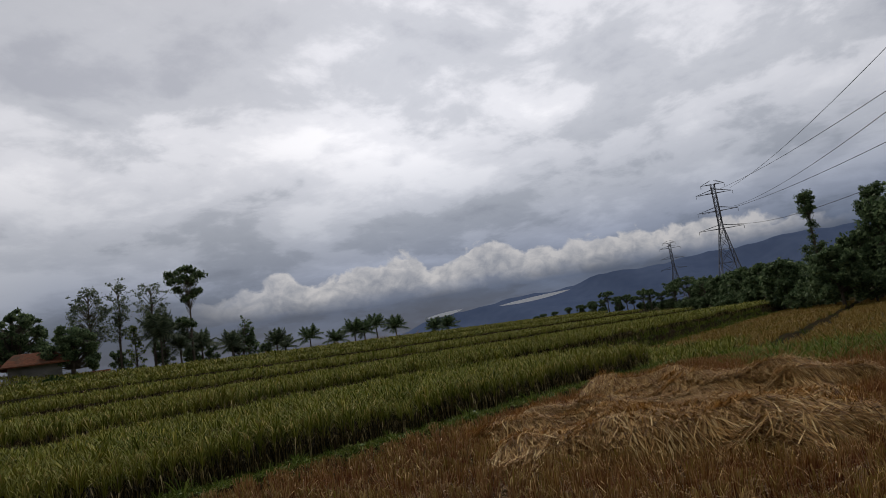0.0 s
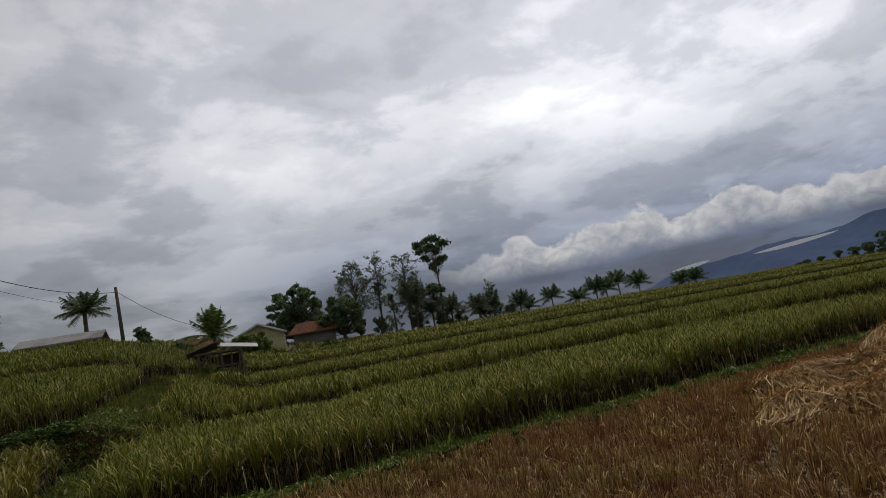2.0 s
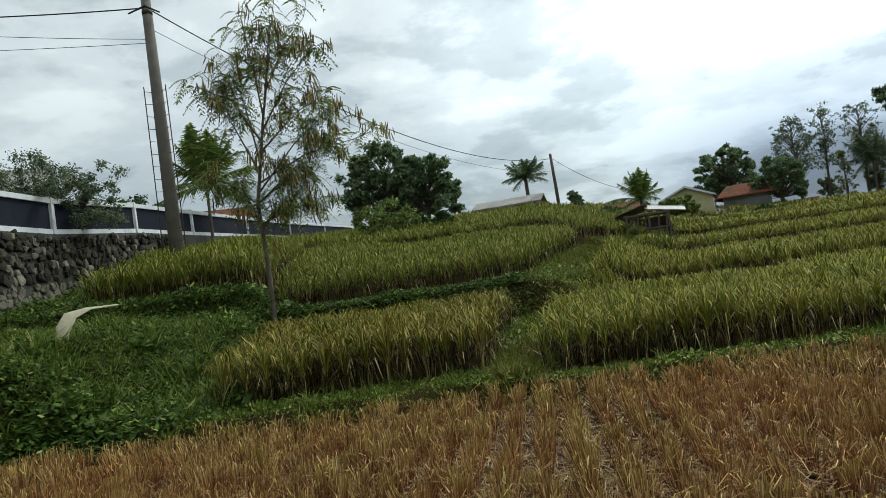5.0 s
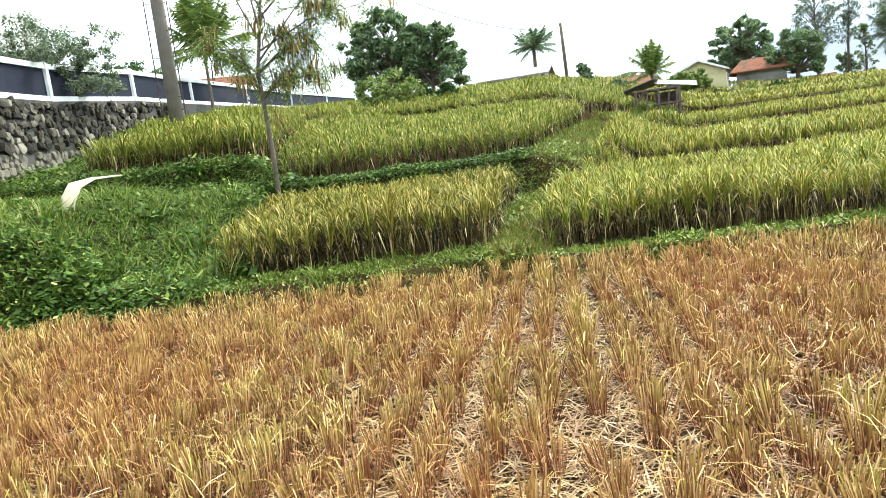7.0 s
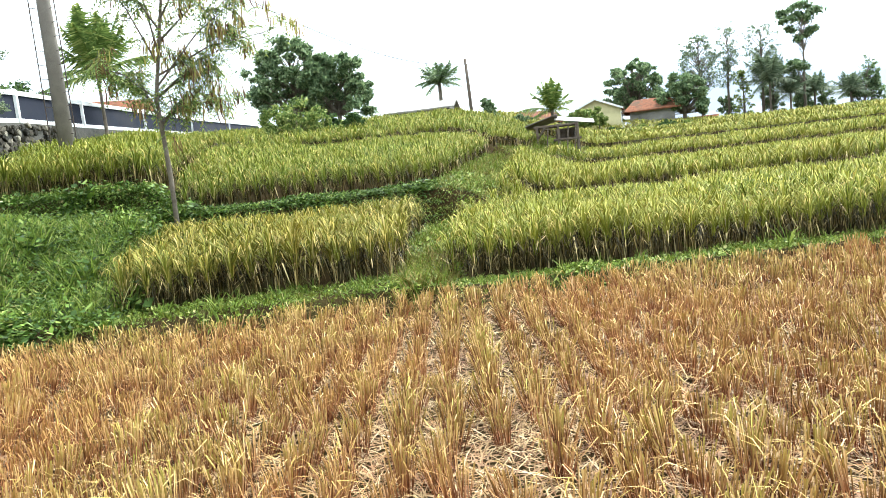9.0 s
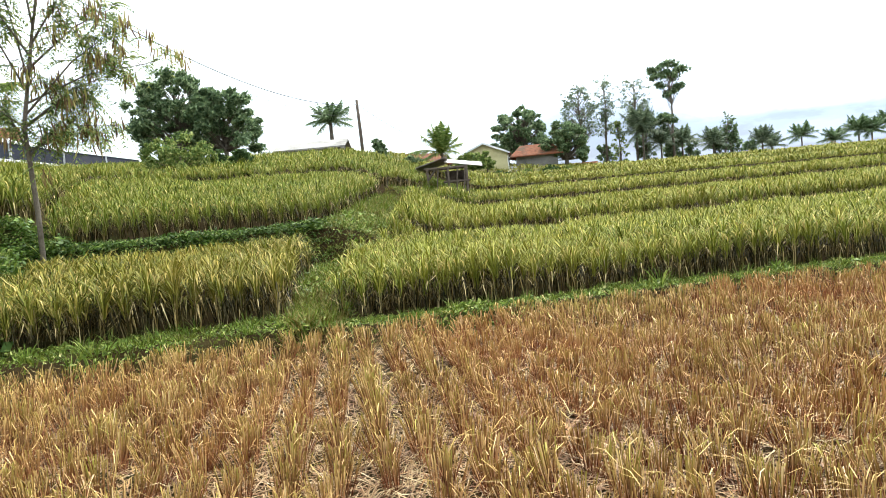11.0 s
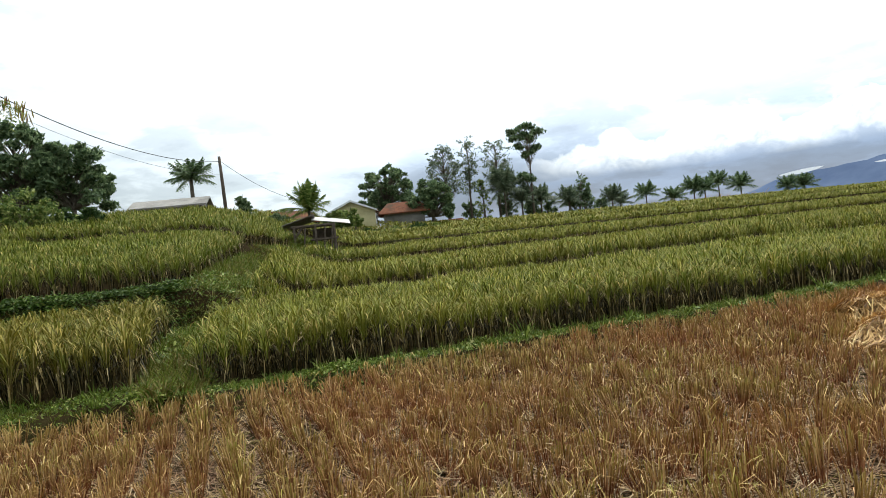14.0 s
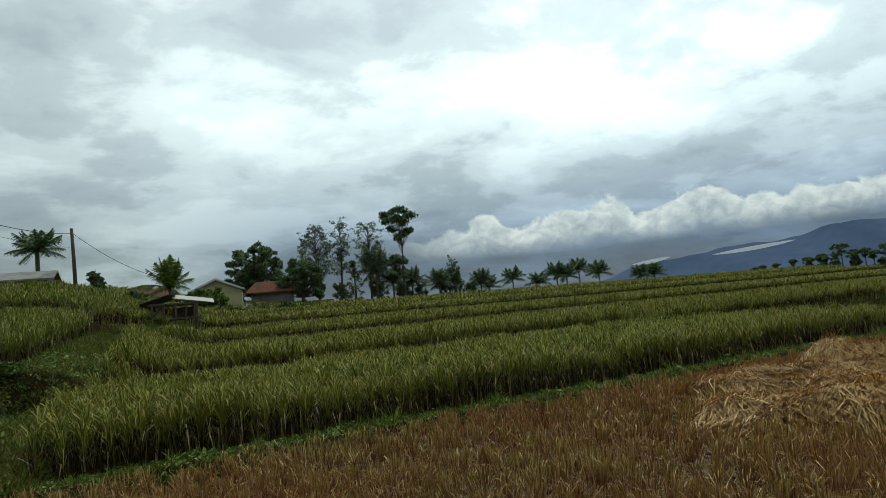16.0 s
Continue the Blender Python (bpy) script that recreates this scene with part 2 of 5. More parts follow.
def stubble_material():
    """Cut stalks: wine-brown at the foot, ochre above, some still green at the cut."""
    m, nt, b, out = start("stubble_stalks")
    geo = nt.nodes.new("ShaderNodeNewGeometry")
    rnd = geo.outputs["Random Per Island"]
    # wine-brown feet, deepened further to paint the shade between the clumps
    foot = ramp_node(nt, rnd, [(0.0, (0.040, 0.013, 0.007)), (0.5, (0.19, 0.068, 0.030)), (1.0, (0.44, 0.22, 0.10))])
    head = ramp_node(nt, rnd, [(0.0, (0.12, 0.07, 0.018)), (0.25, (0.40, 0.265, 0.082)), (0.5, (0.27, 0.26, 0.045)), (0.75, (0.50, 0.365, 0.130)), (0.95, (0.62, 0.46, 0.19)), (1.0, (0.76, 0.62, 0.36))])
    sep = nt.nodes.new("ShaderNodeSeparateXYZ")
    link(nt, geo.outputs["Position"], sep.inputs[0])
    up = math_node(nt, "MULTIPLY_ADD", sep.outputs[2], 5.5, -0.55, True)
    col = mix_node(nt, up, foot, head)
    patch = ramp_node(nt, noise_node(nt, geo.outputs["Position"], 0.55, 4), [(0.42, (0, 0, 0)), (0.62, (1, 1, 1))])
    # redder towards the far end of the paddy
    dry = math_node(nt, "MULTIPLY_ADD", sep.outputs[0], 0.11, -0.40, True)
    col = mix_node(nt, math_node(nt, "MULTIPLY", math_node(nt, "ADD", patch, dry), 0.36, None, True), col, (0.35, 0.130, 0.048))
    link(nt, col, b.inputs["Base Color"])
    b.inputs["Roughness"].default_value = 0.7
    b.inputs["Specular IOR Level"].default_value = 0.12
    return m


M_STUBBLE = stubble_material()
M_BARK = surface("bark", (0.07, 0.055, 0.04), (0.19, 0.16, 0.12), 6, 0.9, 0.6, 30)
M_LEAF = leafy("tree_leaves", [(0.0, (0.022, 0.045, 0.014)), (0.6, (0.05, 0.09, 0.025)), (1.0, (0.10, 0.15, 0.045))])
M_LEAF_DARK = leafy("dark_tree_leaves", [(0.0, (0.045, 0.078, 0.034)), (0.6, (0.135, 0.195, 0.092)), (1.0, (0.29, 0.36, 0.18))], through_light=0.38)
# haze over the far trees is put into this grey-green; wall shrubs share it
M_LEAF_GREY = leafy("grey_green_and_hazed_leaves", [(0.0, (0.055, 0.080, 0.045)), (0.6, (0.15, 0.19, 0.115)), (1.0, (0.30, 0.34, 0.21))], through_light=0.5)
M_LEAF_LIGHT = leafy("light_tree_leaves", [(0.0, (0.06, 0.105, 0.025)), (0.6, (0.16, 0.22, 0.055)), (1.0, (0.36, 0.38, 0.12))])
M_POD = leafy("seed_pods", [(0.0, (0.09, 0.05, 0.035)), (0.45, (0.22, 0.15, 0.06)), (0.8, (0.30, 0.28, 0.07)), (1.0, (0.42, 0.36, 0.14))])
M_CONCRETE = surface("pole_concrete", (0.095, 0.084, 0.070), (0.19, 0.17, 0.145), 2.5, 0.85, 0.3, 60, stain=(0.14, 0.12, 0.10))
M_WHITE = surface("white_paint", (0.66, 0.67, 0.68), (0.82, 0.83, 0.84), 2.0, 0.7, 0.15, 50, stain=(0.5, 0.5, 0.48))
M_NAVY = surface("slate_blue_paint", (0.012, 0.014, 0.024), (0.022, 0.025, 0.038), 1.5, 0.85, 0.15, 40, stain=(0.03, 0.03, 0.036), spec=0.1)
def stone_material():
    m = surface("wall_stone", (0.6, 0.6, 0.6), (1.0, 0.98, 0.94), 3.0, 0.9, 0.7, 28, stain=(0.35, 0.36, 0.28))
    nt = m.node_tree
    b = nt.nodes["Principled BSDF"]
    old = b.inputs["Base Color"].links[0].from_socket
    own = ramp_node(nt, nt.nodes.new("ShaderNodeObjectInfo").outputs["Random"], [(0.0, (0.016, 0.014, 0.009)), (0.5, (0.045, 0.038, 0.026)), (0.82, (0.11, 0.096, 0.070)), (1.0, (0.36, 0.33, 0.26))])
    link(nt, mix_node(nt, 1.0, old, own, "MULTIPLY"), b.inputs["Base Color"])
    return m


M_STONE = stone_material()
M_MORTAR = surface("mortar", (0.04, 0.038, 0.032), (0.10, 0.095, 0.08), 4.0, 0.95, 0.6, 40)
M_IRON = surface("iron", (0.03, 0.025, 0.022), (0.10, 0.075, 0.06), 10, 0.7, 0.2, 60, metal=0.3)
M_STEEL = surface("galvanised_steel", (0.10, 0.10, 0.105), (0.20, 0.20, 0.21), 1.0, 0.6, 0.0, 10, metal=0.6)
M_CABLE = surface("cable_sheath", (0.015, 0.015, 0.016), (0.035, 0.035, 0.037), 3, 0.6, 0.0)
M_WOOD = surface("weathered_wood", (0.06, 0.045, 0.035), (0.17, 0.135, 0.105), 5, 0.9, 0.4, 40)
M_TIN = surface("worn_sheet_metal", (0.15, 0.145, 0.14), (0.34, 0.33, 0.32), 1.6, 0.5, 0.1, 30, metal=0.35, stain=(0.26, 0.2, 0.16))
M_TIN_DARK = surface("rusty_sheet_metal", (0.14, 0.13, 0.12), (0.30, 0.28, 0.26), 1.6, 0.6, 0.1, 30, metal=0.3, stain=(0.12, 0.075, 0.05))
M_TILE = surface("red_roof_tiles", (0.065, 0.026, 0.016), (0.27, 0.105, 0.055), 3.5, 0.95, 0.6, 14, stain=(0.085, 0.06, 0.04), spec=0.1)
M_TILE_DARK = surface("grey_roof_tiles", (0.20, 0.19, 0.175), (0.38, 0.36, 0.33), 1.2, 0.85, 0.3, 15, stain=(0.12, 0.11, 0.1))
M_CREAM = surface("cream_plaster", (0.42, 0.38, 0.20), (0.58, 0.53, 0.31), 1.0, 0.85, 0.15, 25, stain=(0.33, 0.29, 0.17))
M_GREYWALL = surface("grey_plaster", (0.16, 0.15, 0.14), (0.30, 0.285, 0.26), 1.0, 0.9, 0.2, 25, stain=(0.10, 0.095, 0.085))
M_GLASS = surface("dark_window_glass", (0.02, 0.022, 0.025), (0.04, 0.043, 0.05), 2, 0.15, 0.0, spec=0.5)
M_PALE = surface("pale_split_bamboo", (0.52, 0.45, 0.29), (0.74, 0.66, 0.46), 8, 0.7, 0.1, 40)
# the blue haze of distance is painted into the forest colour
M_HILL = surface("hazy_far_forest", (0.085, 0.120, 0.210), (0.125, 0.165, 0.26), 0.004, 1.0, 0.0, 0.02, spec=0.0)
M_MIST_GLOW = surface("glowing_hill_mist", (0.70, 0.72, 0.76), (0.86, 0.87, 0.90), 0.01, 1.0, 0.0, 0.03, spec=0.0)
# a faint glow is added so that the backlit mist stays pale
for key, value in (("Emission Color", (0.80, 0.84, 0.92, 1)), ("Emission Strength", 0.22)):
    M_MIST_GLOW.node_tree.nodes["Principled BSDF"].inputs[key].default_value = value


# ---- mesh helpers ----
def mesh_from(name, verts, faces, material, smooth=False):
    me = bpy.data.meshes.new(name)
    me.from_pydata([tuple(v) for v in verts], [], [tuple(f) for f in faces])
    me.materials.append(material)
    if smooth:
        me.polygons.foreach_set("use_smooth", [True] * len(me.polygons))
    me.update()
    return me


def tri_mesh(name, verts, tris, material, second=None, which=None):
    """A mesh of triangles from arrays, quickly."""
    me = bpy.data.meshes.new(name)
    me.vertices.add(len(verts))
    me.vertices.foreach_set("co", np.asarray(verts, np.float32).ravel())
    me.loops.add(len(tris) * 3)
    me.loops.foreach_set("vertex_index", np.asarray(tris, np.int32).ravel())
    me.polygons.add(len(tris))
    me.polygons.foreach_set("loop_start", np.arange(0, len(tris) * 3, 3, dtype=np.int32))
    me.materials.append(material)
    if second is not None:
        for extra in second if isinstance(second, tuple) else (second,):
            me.materials.append(extra)
        me.polygons.foreach_set("material_index", np.asarray(which, np.int32))
    me.update(calc_edges=True)
    return me


def thing(name, place, label, category, group="", rz=0.0):
    ob = new(name)
    ob.empty_display_size = 0.2
    ob.matrix_world = pose(*place, 0, 0, rz)
    return tagged(ob, label, category, group)


def part(name, me, parent, label="", m=None):
    ob = new(name, me)
    ob.parent = parent
    if m is not None:
        ob.matrix_basis = m
    if label:
        tagged(ob, label)
    return ob


def bm_mesh(name, bm, material, smooth=False):
    me = bpy.data.meshes.new(name)
    bm.to_mesh(me)
    bm.free()
    me.materials.append(material)
    if smooth:
        me.polygons.foreach_set("use_smooth", [True] * len(me.polygons))
    return me


def box(name, size, material, bevel=0.01, at=(0, 0, 0)):
    bm = bmesh.new()
    bmesh.ops.create_cube(bm, size=1.0)
    bmesh.ops.scale(bm, vec=size, verts=bm.verts)
    if bevel:
        bmesh.ops.bevel(bm, geom=bm.edges[:], offset=bevel, segments=1, affect="EDGES")
    bmesh.ops.translate(bm, vec=at, verts=bm.verts)
    return bm_mesh(name, bm, material)


def tube(points, radii, n=6, caps=True):
    """Vertices and faces of a bent tapered tube."""
    pts = [Vector(p) for p in points]
    verts, faces = [], []
    for i, p in enumerate(pts):
        way = (pts[min(i + 1, len(pts) - 1)] - pts[max(i - 1, 0)]).normalized()
        side = way.orthogonal().normalized()
        up = way.cross(side)
        for k in range(n):
            a = 2 * math.pi * k / n
            verts.append(p + (side * math.cos(a) + up * math.sin(a)) * radii[i])
    for i in range(len(pts) - 1):
        for k in range(n):
            k2 = (k + 1) % n
            faces.append((i * n + k, i * n + k2, (i + 1) * n + k2, (i + 1) * n + k))
    if caps:
        faces.append(tuple(range(n))[::-1])
        faces.append(tuple(range((len(pts) - 1) * n, len(pts) * n)))
    return verts, faces


def joined(pieces):
    verts, faces = [], []
    for v, f in pieces:
        o = len(verts)
        verts += v
        faces += [tuple(i + o for i in q) for q in f]
    return verts, faces


# ---- ground ----
def smooth_step(a, b, x):
    t = np.clip((np.asarray(x, float) - a) / (b - a), 0, 1)
    return t * t * (3 - 2 * t)


def edge_shift(X, Y):
    """The terrace steps bend towards the viewer on the right; the lowest bund has a bend of its own."""
    s = np.interp(X, [-6, 1, 6, 11, 20, 40, 80], [0.25, 0.15, -0.55, -1.6, -2.3, -3.4, -4.6])
    low = np.interp(X, [-6, -4, -1, 12, 16, 20], [1.1, 1.1, 0.8, 0.85, 0.45, -0.1])
    return s * (1 - smooth_step(12, 48, Y)) + low * (1 - smooth_step(8.5, 14, Y))


STEP_R = ([-400, -30, -7.5, -7.0, 7.12, 7.28, 7.9, 15.3, 15.5, 24.6, 24.85, 33.4, 33.7, 40.8, 41.1, 46.6, 46.9, 55, 62, 110, 400, 5000],
          [-30, -3, -0.6, 0, 0, 0.19, 0.14, 0.18, 0.55, 0.58, 1.05, 1.26, 1.74, 1.96, 2.34, 2.44, 2.70, 2.85, 3.0, 2.6, -6, -60])
STEP_L = ([-400, -30, -7.5, -7.0, 7.1, 7.28, 7.8, 13.2, 14.1, 14.6, 15.3, 25.0, 25.3, 36, 45, 60, 110, 400, 5000],
          [-30, -3, -0.6, 0, 0, 0.26, 0.28, 0.45, 0.50, 1.27, 1.33, 2.35, 2.70, 4.1, 4.9, 6.0, 5.5, -2, -60])
STEP_W = ([-400, -30, -7.5, -7.0, 7.15, 7.6, 14.7, 15.0, 16.2, 25.0, 36, 45, 60, 110, 400, 5000],
          [-30, -3, -0.6, 0, 0, 0.25, 1.38, 1.87, 2.0, 3.15, 4.1, 4.8, 6.0, 5.5, -2, -60])


def gully(Y):
    return np.interp(Y, [7, 8.3, 12, 18, 32, 60, 200], [0.8, 0.9, 2.0, 3.7, 6.5, 13, 40])


def right_start(Y):
    return np.interp(Y, [7, 8.3, 12, 15, 18, 24, 27, 33, 60], [1.3, 1.5, 2.8, 4.3, 5.6, 7.8, 11.3, 14.6, 16])


def left_end(Y):
    return np.interp(Y, [7, 12, 17, 24, 30, 38, 60], [0.85, 1.75, 3.9, 6.7, 10.4, 12.6, 14])


def ground_z(X, Y):
    X, Y = np.asarray(X, float), np.asarray(Y, float)
    yy = Y - edge_shift(X, Y)
    right = np.interp(yy, *STEP_R) + 0.0065 * np.clip(X - 40, 0, 200) * smooth_step(16, 45, Y)
    right = right - 0.55 * smooth_step(19.6, 20.6, X) * (1 - smooth_step(14, 17, yy)) * smooth_step(-9, -5, yy)
    left = np.interp(yy, *STEP_L)
    weed = np.interp(yy, *STEP_W)
    lo, hi = np.interp(Y, [15.5, 22], [-3.2, -6.0]), np.interp(Y, [15.5, 22], [-2.3, 1.5])
    far_left = 1 - smooth_step(0, 1, (X - lo) / (hi - lo))
    left = left * (1 - far_left) + weed * far_left
    steep = np.interp(yy, [7.15, 7.4, 8.2, 11, 14.7, 15.0, 16.2], [0.0, 0.1, 1.05, 1.36, 1.46, 1.87, 2.0])
    cliff = (1 - smooth_step(-5.2, -3.6, X)) * (yy < 16.2) * (yy > 7.15)
    left = left * (1 - cliff) + steep * cliff
    g = gully(Y)
    w = 0.9 + 0.30 * np.clip(Y - 8, 0, 60)
    t = smooth_step(0, 1, (X - g) / w)
    z = left * (1 - t) + right * t
    return z + 0.95 * np.exp(-((X - 26) / 8) ** 2 - ((Y - 58) / 5) ** 2)


def build_ground():
    xs = np.unique(np.concatenate([-np.geomspace(14, 4500, 22), np.arange(-14, 26, 0.28), np.geomspace(26, 4500, 42)]))
    ys = np.unique(np.concatenate([-np.geomspace(8, 4500, 18), np.arange(-8, 17, 0.15), np.arange(17, 40, 0.3), np.geomspace(40, 4500, 40)]))
    X, Y = np.meshgrid(xs, ys)
    Z = ground_z(X, Y)
    rng = np.random.default_rng(3)
    near = (np.abs(X) < 40) & (np.abs(Y) < 60)
    Z = Z + near * rng.normal(0, 0.012, Z.shape)
    n, m = X.shape
    verts = np.stack([X, Y, Z], -1).reshape(-1, 3)
    i = np.arange(n * m).reshape(n, m)
    a, b, c, d = i[:-1, :-1].ravel(), i[:-1, 1:].ravel(), i[1:, 1:].ravel(), i[1:, :-1].ravel()
    tris = np.concatenate([np.stack([a, b, c], 1), np.stack([a, c, d], 1)])
    ob = new("ground", tri_mesh("ground", verts, tris, M_SOIL))
    tagged(ob, "terraced earth of a hillside with rice paddies", "ground", kind="structure")


build_ground()


# ---- plants in great number ----
def blades(rng, count, height, spread, lean, width, droop, segs=2):
    """One tuft: bent tapering blades from one foot. Returns vertices and triangles."""
    verts, tris = [], []
    for _ in range(count):
        a = rng.uniform(0, 2 * math.pi)
        out_ = np.array([math.cos(a), math.sin(a), 0])
        foot = out_ * rng.uniform(0, spread)
        hgt = height * rng.uniform(0.7, 1.08)
        ln = lean * rng.uniform(0.2, 1.3)
        dr = droop * rng.uniform(0.0, 1.2)
        b = rng.uniform(0, 2 * math.pi)
        side = np.array([math.cos(b), math.sin(b), 0]) * width * rng.uniform(0.7, 1.3) / 2
        o = len(verts)
        for s in range(segs):
            t = s / segs
            p = foot + out_ * ln * hgt * t ** 1.5 + np.array([0, 0, hgt * (t - dr * t * t * t)])
            w = 1.0 if s == 0 else 0.95
            verts += [p - side * w, p + side * w]
        tip = foot + out_ * ln * hgt + np.array([0, 0, hgt * (1 - dr)])
        tip = tip + out_ * dr * hgt * 0.25
        verts.append(tip)
        for s in range(segs - 1):
            q = o + 2 * s
            tris += [(q, q + 1, q + 3), (q, q + 3, q + 2)]
        q = o + 2 * (segs - 1)
        tris.append((q, q + 1, q + 2))
    return np.array(verts), np.array(tris)


def scatter(name, protos, xy, zs, scale, material, label, category, rng, second=None, pick=None):
    """Many tufts in one mesh; scale: one number a tuft, or (across, up)."""
    V, T, W, o = [], [], [], 0
    pick = rng.integers(0, len(protos), len(xy)) if pick is None else pick
    ang = rng.uniform(0, 2 * math.pi, len(xy))
    sc, su = (scale if isinstance(scale, tuple) else (scale, scale))
    sc, su = np.broadcast_to(sc, len(xy)), np.broadcast_to(su, len(xy))
    for k, (pv, pt, *pw) in enumerate(protos):
        at = np.nonzero(pick == k)[0]
        if not len(at):
            continue
        c, s = np.cos(ang[at])[:, None], np.sin(ang[at])[:, None]
        vx = (pv[None, :, 0] * c - pv[None, :, 1] * s) * sc[at][:, None] + xy[at, 0][:, None]
        vy = (pv[None, :, 0] * s + pv[None, :, 1] * c) * sc[at][:, None] + xy[at, 1][:, None]
        vz = pv[None, :, 2] * su[at][:, None] + zs[at][:, None]
        V.append(np.stack([vx, vy, vz], -1).reshape(-1, 3))
        T.append((pt[None] + (np.arange(len(at)) * len(pv))[:, None, None]).reshape(-1, 3) + o)
        if pw:
            W.append(np.tile(pw[0], len(at)))
        o += len(at) * len(pv)
    if not V:
        return None
    ob = new(name, tri_mesh(name, np.concatenate(V), np.concatenate(T), material, second if W else None, np.concatenate(W) if W else None))
    return tagged(ob, label, category, kind="stuff")


def grid_points(rng, x0, x1, y0, y1, step, jitter=0.3, turn=0.0):
    nx, ny = int((x1 - x0) / step) + 1, int((y1 - y0) / step) + 1
    X, Y = np.meshgrid(x0 + np.arange(nx) * step, y0 + np.arange(ny) * step)
    p = np.stack([X.ravel(), Y.ravel()], 1)
    return p + rng.uniform(-jitter, jitter, p.shape) * step


def rice_tuft(seed, n, stems, dead, ears, h, width, foot_r=0.05, low=0.30):
    """One hill of ripening rice: leaves that rise, arch over and hang, bent ears of grain, brown stems and withered
    leaves below, coloured darker for the shade there.
    """
    rng = R(seed)
    verts, tris, which = [], [], []
    slant = rng.normal(0, 0.05, 2) * h

    def strip(points, s, kind):
        o = len(verts)
        for i, (p, w) in enumerate(points[:-1]):
            p = p + np.array([slant[0], slant[1], 0]) * (p[2] / h)
            verts.extend([p - s * w, p + s * w])
            if i:
                q = o + 2 * i
                tris.extend([(q - 2, q - 1, q + 1), (q - 2, q + 1, q)])
                which.extend([kind, kind])
        verts.append(points[-1][0] + np.array([slant[0], slant[1], 0]))
        q = o + 2 * (len(points) - 2)
        tris.append((q, q + 1, q + 2))
        which.append(kind)

    def way(r):
        a = rng.uniform(0, 2 * math.pi)
        w = np.array([math.cos(a), math.sin(a), 0.0])
        b = a + math.pi / 2 + rng.normal(0, 0.35)
        return w, w * rng.uniform(0, r), np.array([math.cos(b), math.sin(b), 0])
    for k in range(n):
        w, foot, s = way(foot_r)
        z0 = rng.uniform(low, 0.70) * h
        top = min(1.0, z0 / h + rng.uniform(0.25, 0.5)) * h * rng.uniform(0.93, 1.07)
        out_ = rng.uniform(0.06, 0.24) * h
        over = rng.uniform(0.10, 0.26) * h
        fall = rng.uniform(-0.05, 0.36) * h if k % 3 else rng.uniform(-0.16, 0.0) * h
        s = s * width * rng.uniform(0.6, 1.2) / 2
        p0 = foot + [0, 0, z0]
        p1 = foot + w * out_ * 0.5 + [0, 0, z0 + (top - z0) * 0.72]
        p2 = foot + w * (out_ + over * 0.35) + [0, 0, top]
        p3 = foot + w * (out_ + over) + [0, 0, top - fall]
        if width > 0.021:
            strip([(p0, 0.6), (p2, 1.0), (p3, 0)], s, 0)
        else:
            strip([(p0, 0.6), (p1, 1.0), (p2, 0.95), (p3, 0)], s, 0)
    for k in range(ears):
        w, foot, s = way(foot_r)
        top = h * rng.uniform(0.84, 1.0)
        r = rng.uniform(0.10, 0.2) * h
        s = s * width * 0.62
        p0, p1 = foot + w * r + [0, 0, top], foot + w * (r + 0.09 * h) + [0, 0, top - 0.04 * h]
        strip([(p0, 0.4), (p1, 1.0), (p1 + w * 0.05 * h - [0, 0, rng.uniform(0.08, 0.16) * h], 0)], s, 2)
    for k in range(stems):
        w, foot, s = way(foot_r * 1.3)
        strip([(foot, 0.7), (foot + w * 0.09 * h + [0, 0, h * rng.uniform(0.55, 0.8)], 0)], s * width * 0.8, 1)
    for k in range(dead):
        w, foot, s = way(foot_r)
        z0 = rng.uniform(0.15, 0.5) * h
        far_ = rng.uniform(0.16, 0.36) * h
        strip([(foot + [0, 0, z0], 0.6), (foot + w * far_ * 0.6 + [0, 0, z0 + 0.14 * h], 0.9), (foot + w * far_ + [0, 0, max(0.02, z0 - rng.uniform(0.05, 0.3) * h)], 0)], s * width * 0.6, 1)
    return np.array(verts), np.array(tris), np.array(which)


R = np.random.default_rng
def rice_kinds(seed, front, inner, h, width, foot_r, low, n=8):
    """Hills for the open edge of a terrace, with their stems and withered leaves, and for its inside, where only the tops show."""
    edge = [rice_tuft(seed + k, *front, h, width, foot_r, low) for k in range(n)]
    tops = [rice_tuft(seed + 20 + k, *inner, h, width * 1.05 if width > 0.021 else 0.0212, foot_r, 0.6) for k in range(n)]
    return edge, tops


RICE = rice_kinds(1000, (36, 10, 17, 6), (34, 2, 0, 6), 0.80, 0.0165, 0.05, 0.30, 10)
RICE_BANK = rice_kinds(1100, (32, 12, 8, 4), (30, 2, 0, 4), 0.80, 0.0185, 0.06, 0.24)
RICE_MID = rice_kinds(1200, (34, 14, 5, 5), (28, 1, 0, 5), 0.80, 0.0215, 0.07, 0.46)
RICE_FAR = rice_kinds(1300, (28, 12, 4, 4), (22, 1, 0, 4), 0.78, 0.027, 0.12, 0.56)
RICE_SMALL = rice_kinds(1400, (22, 9, 0, 3), (16, 0, 0, 3), 0.78, 0.037, 0.20, 0.60)


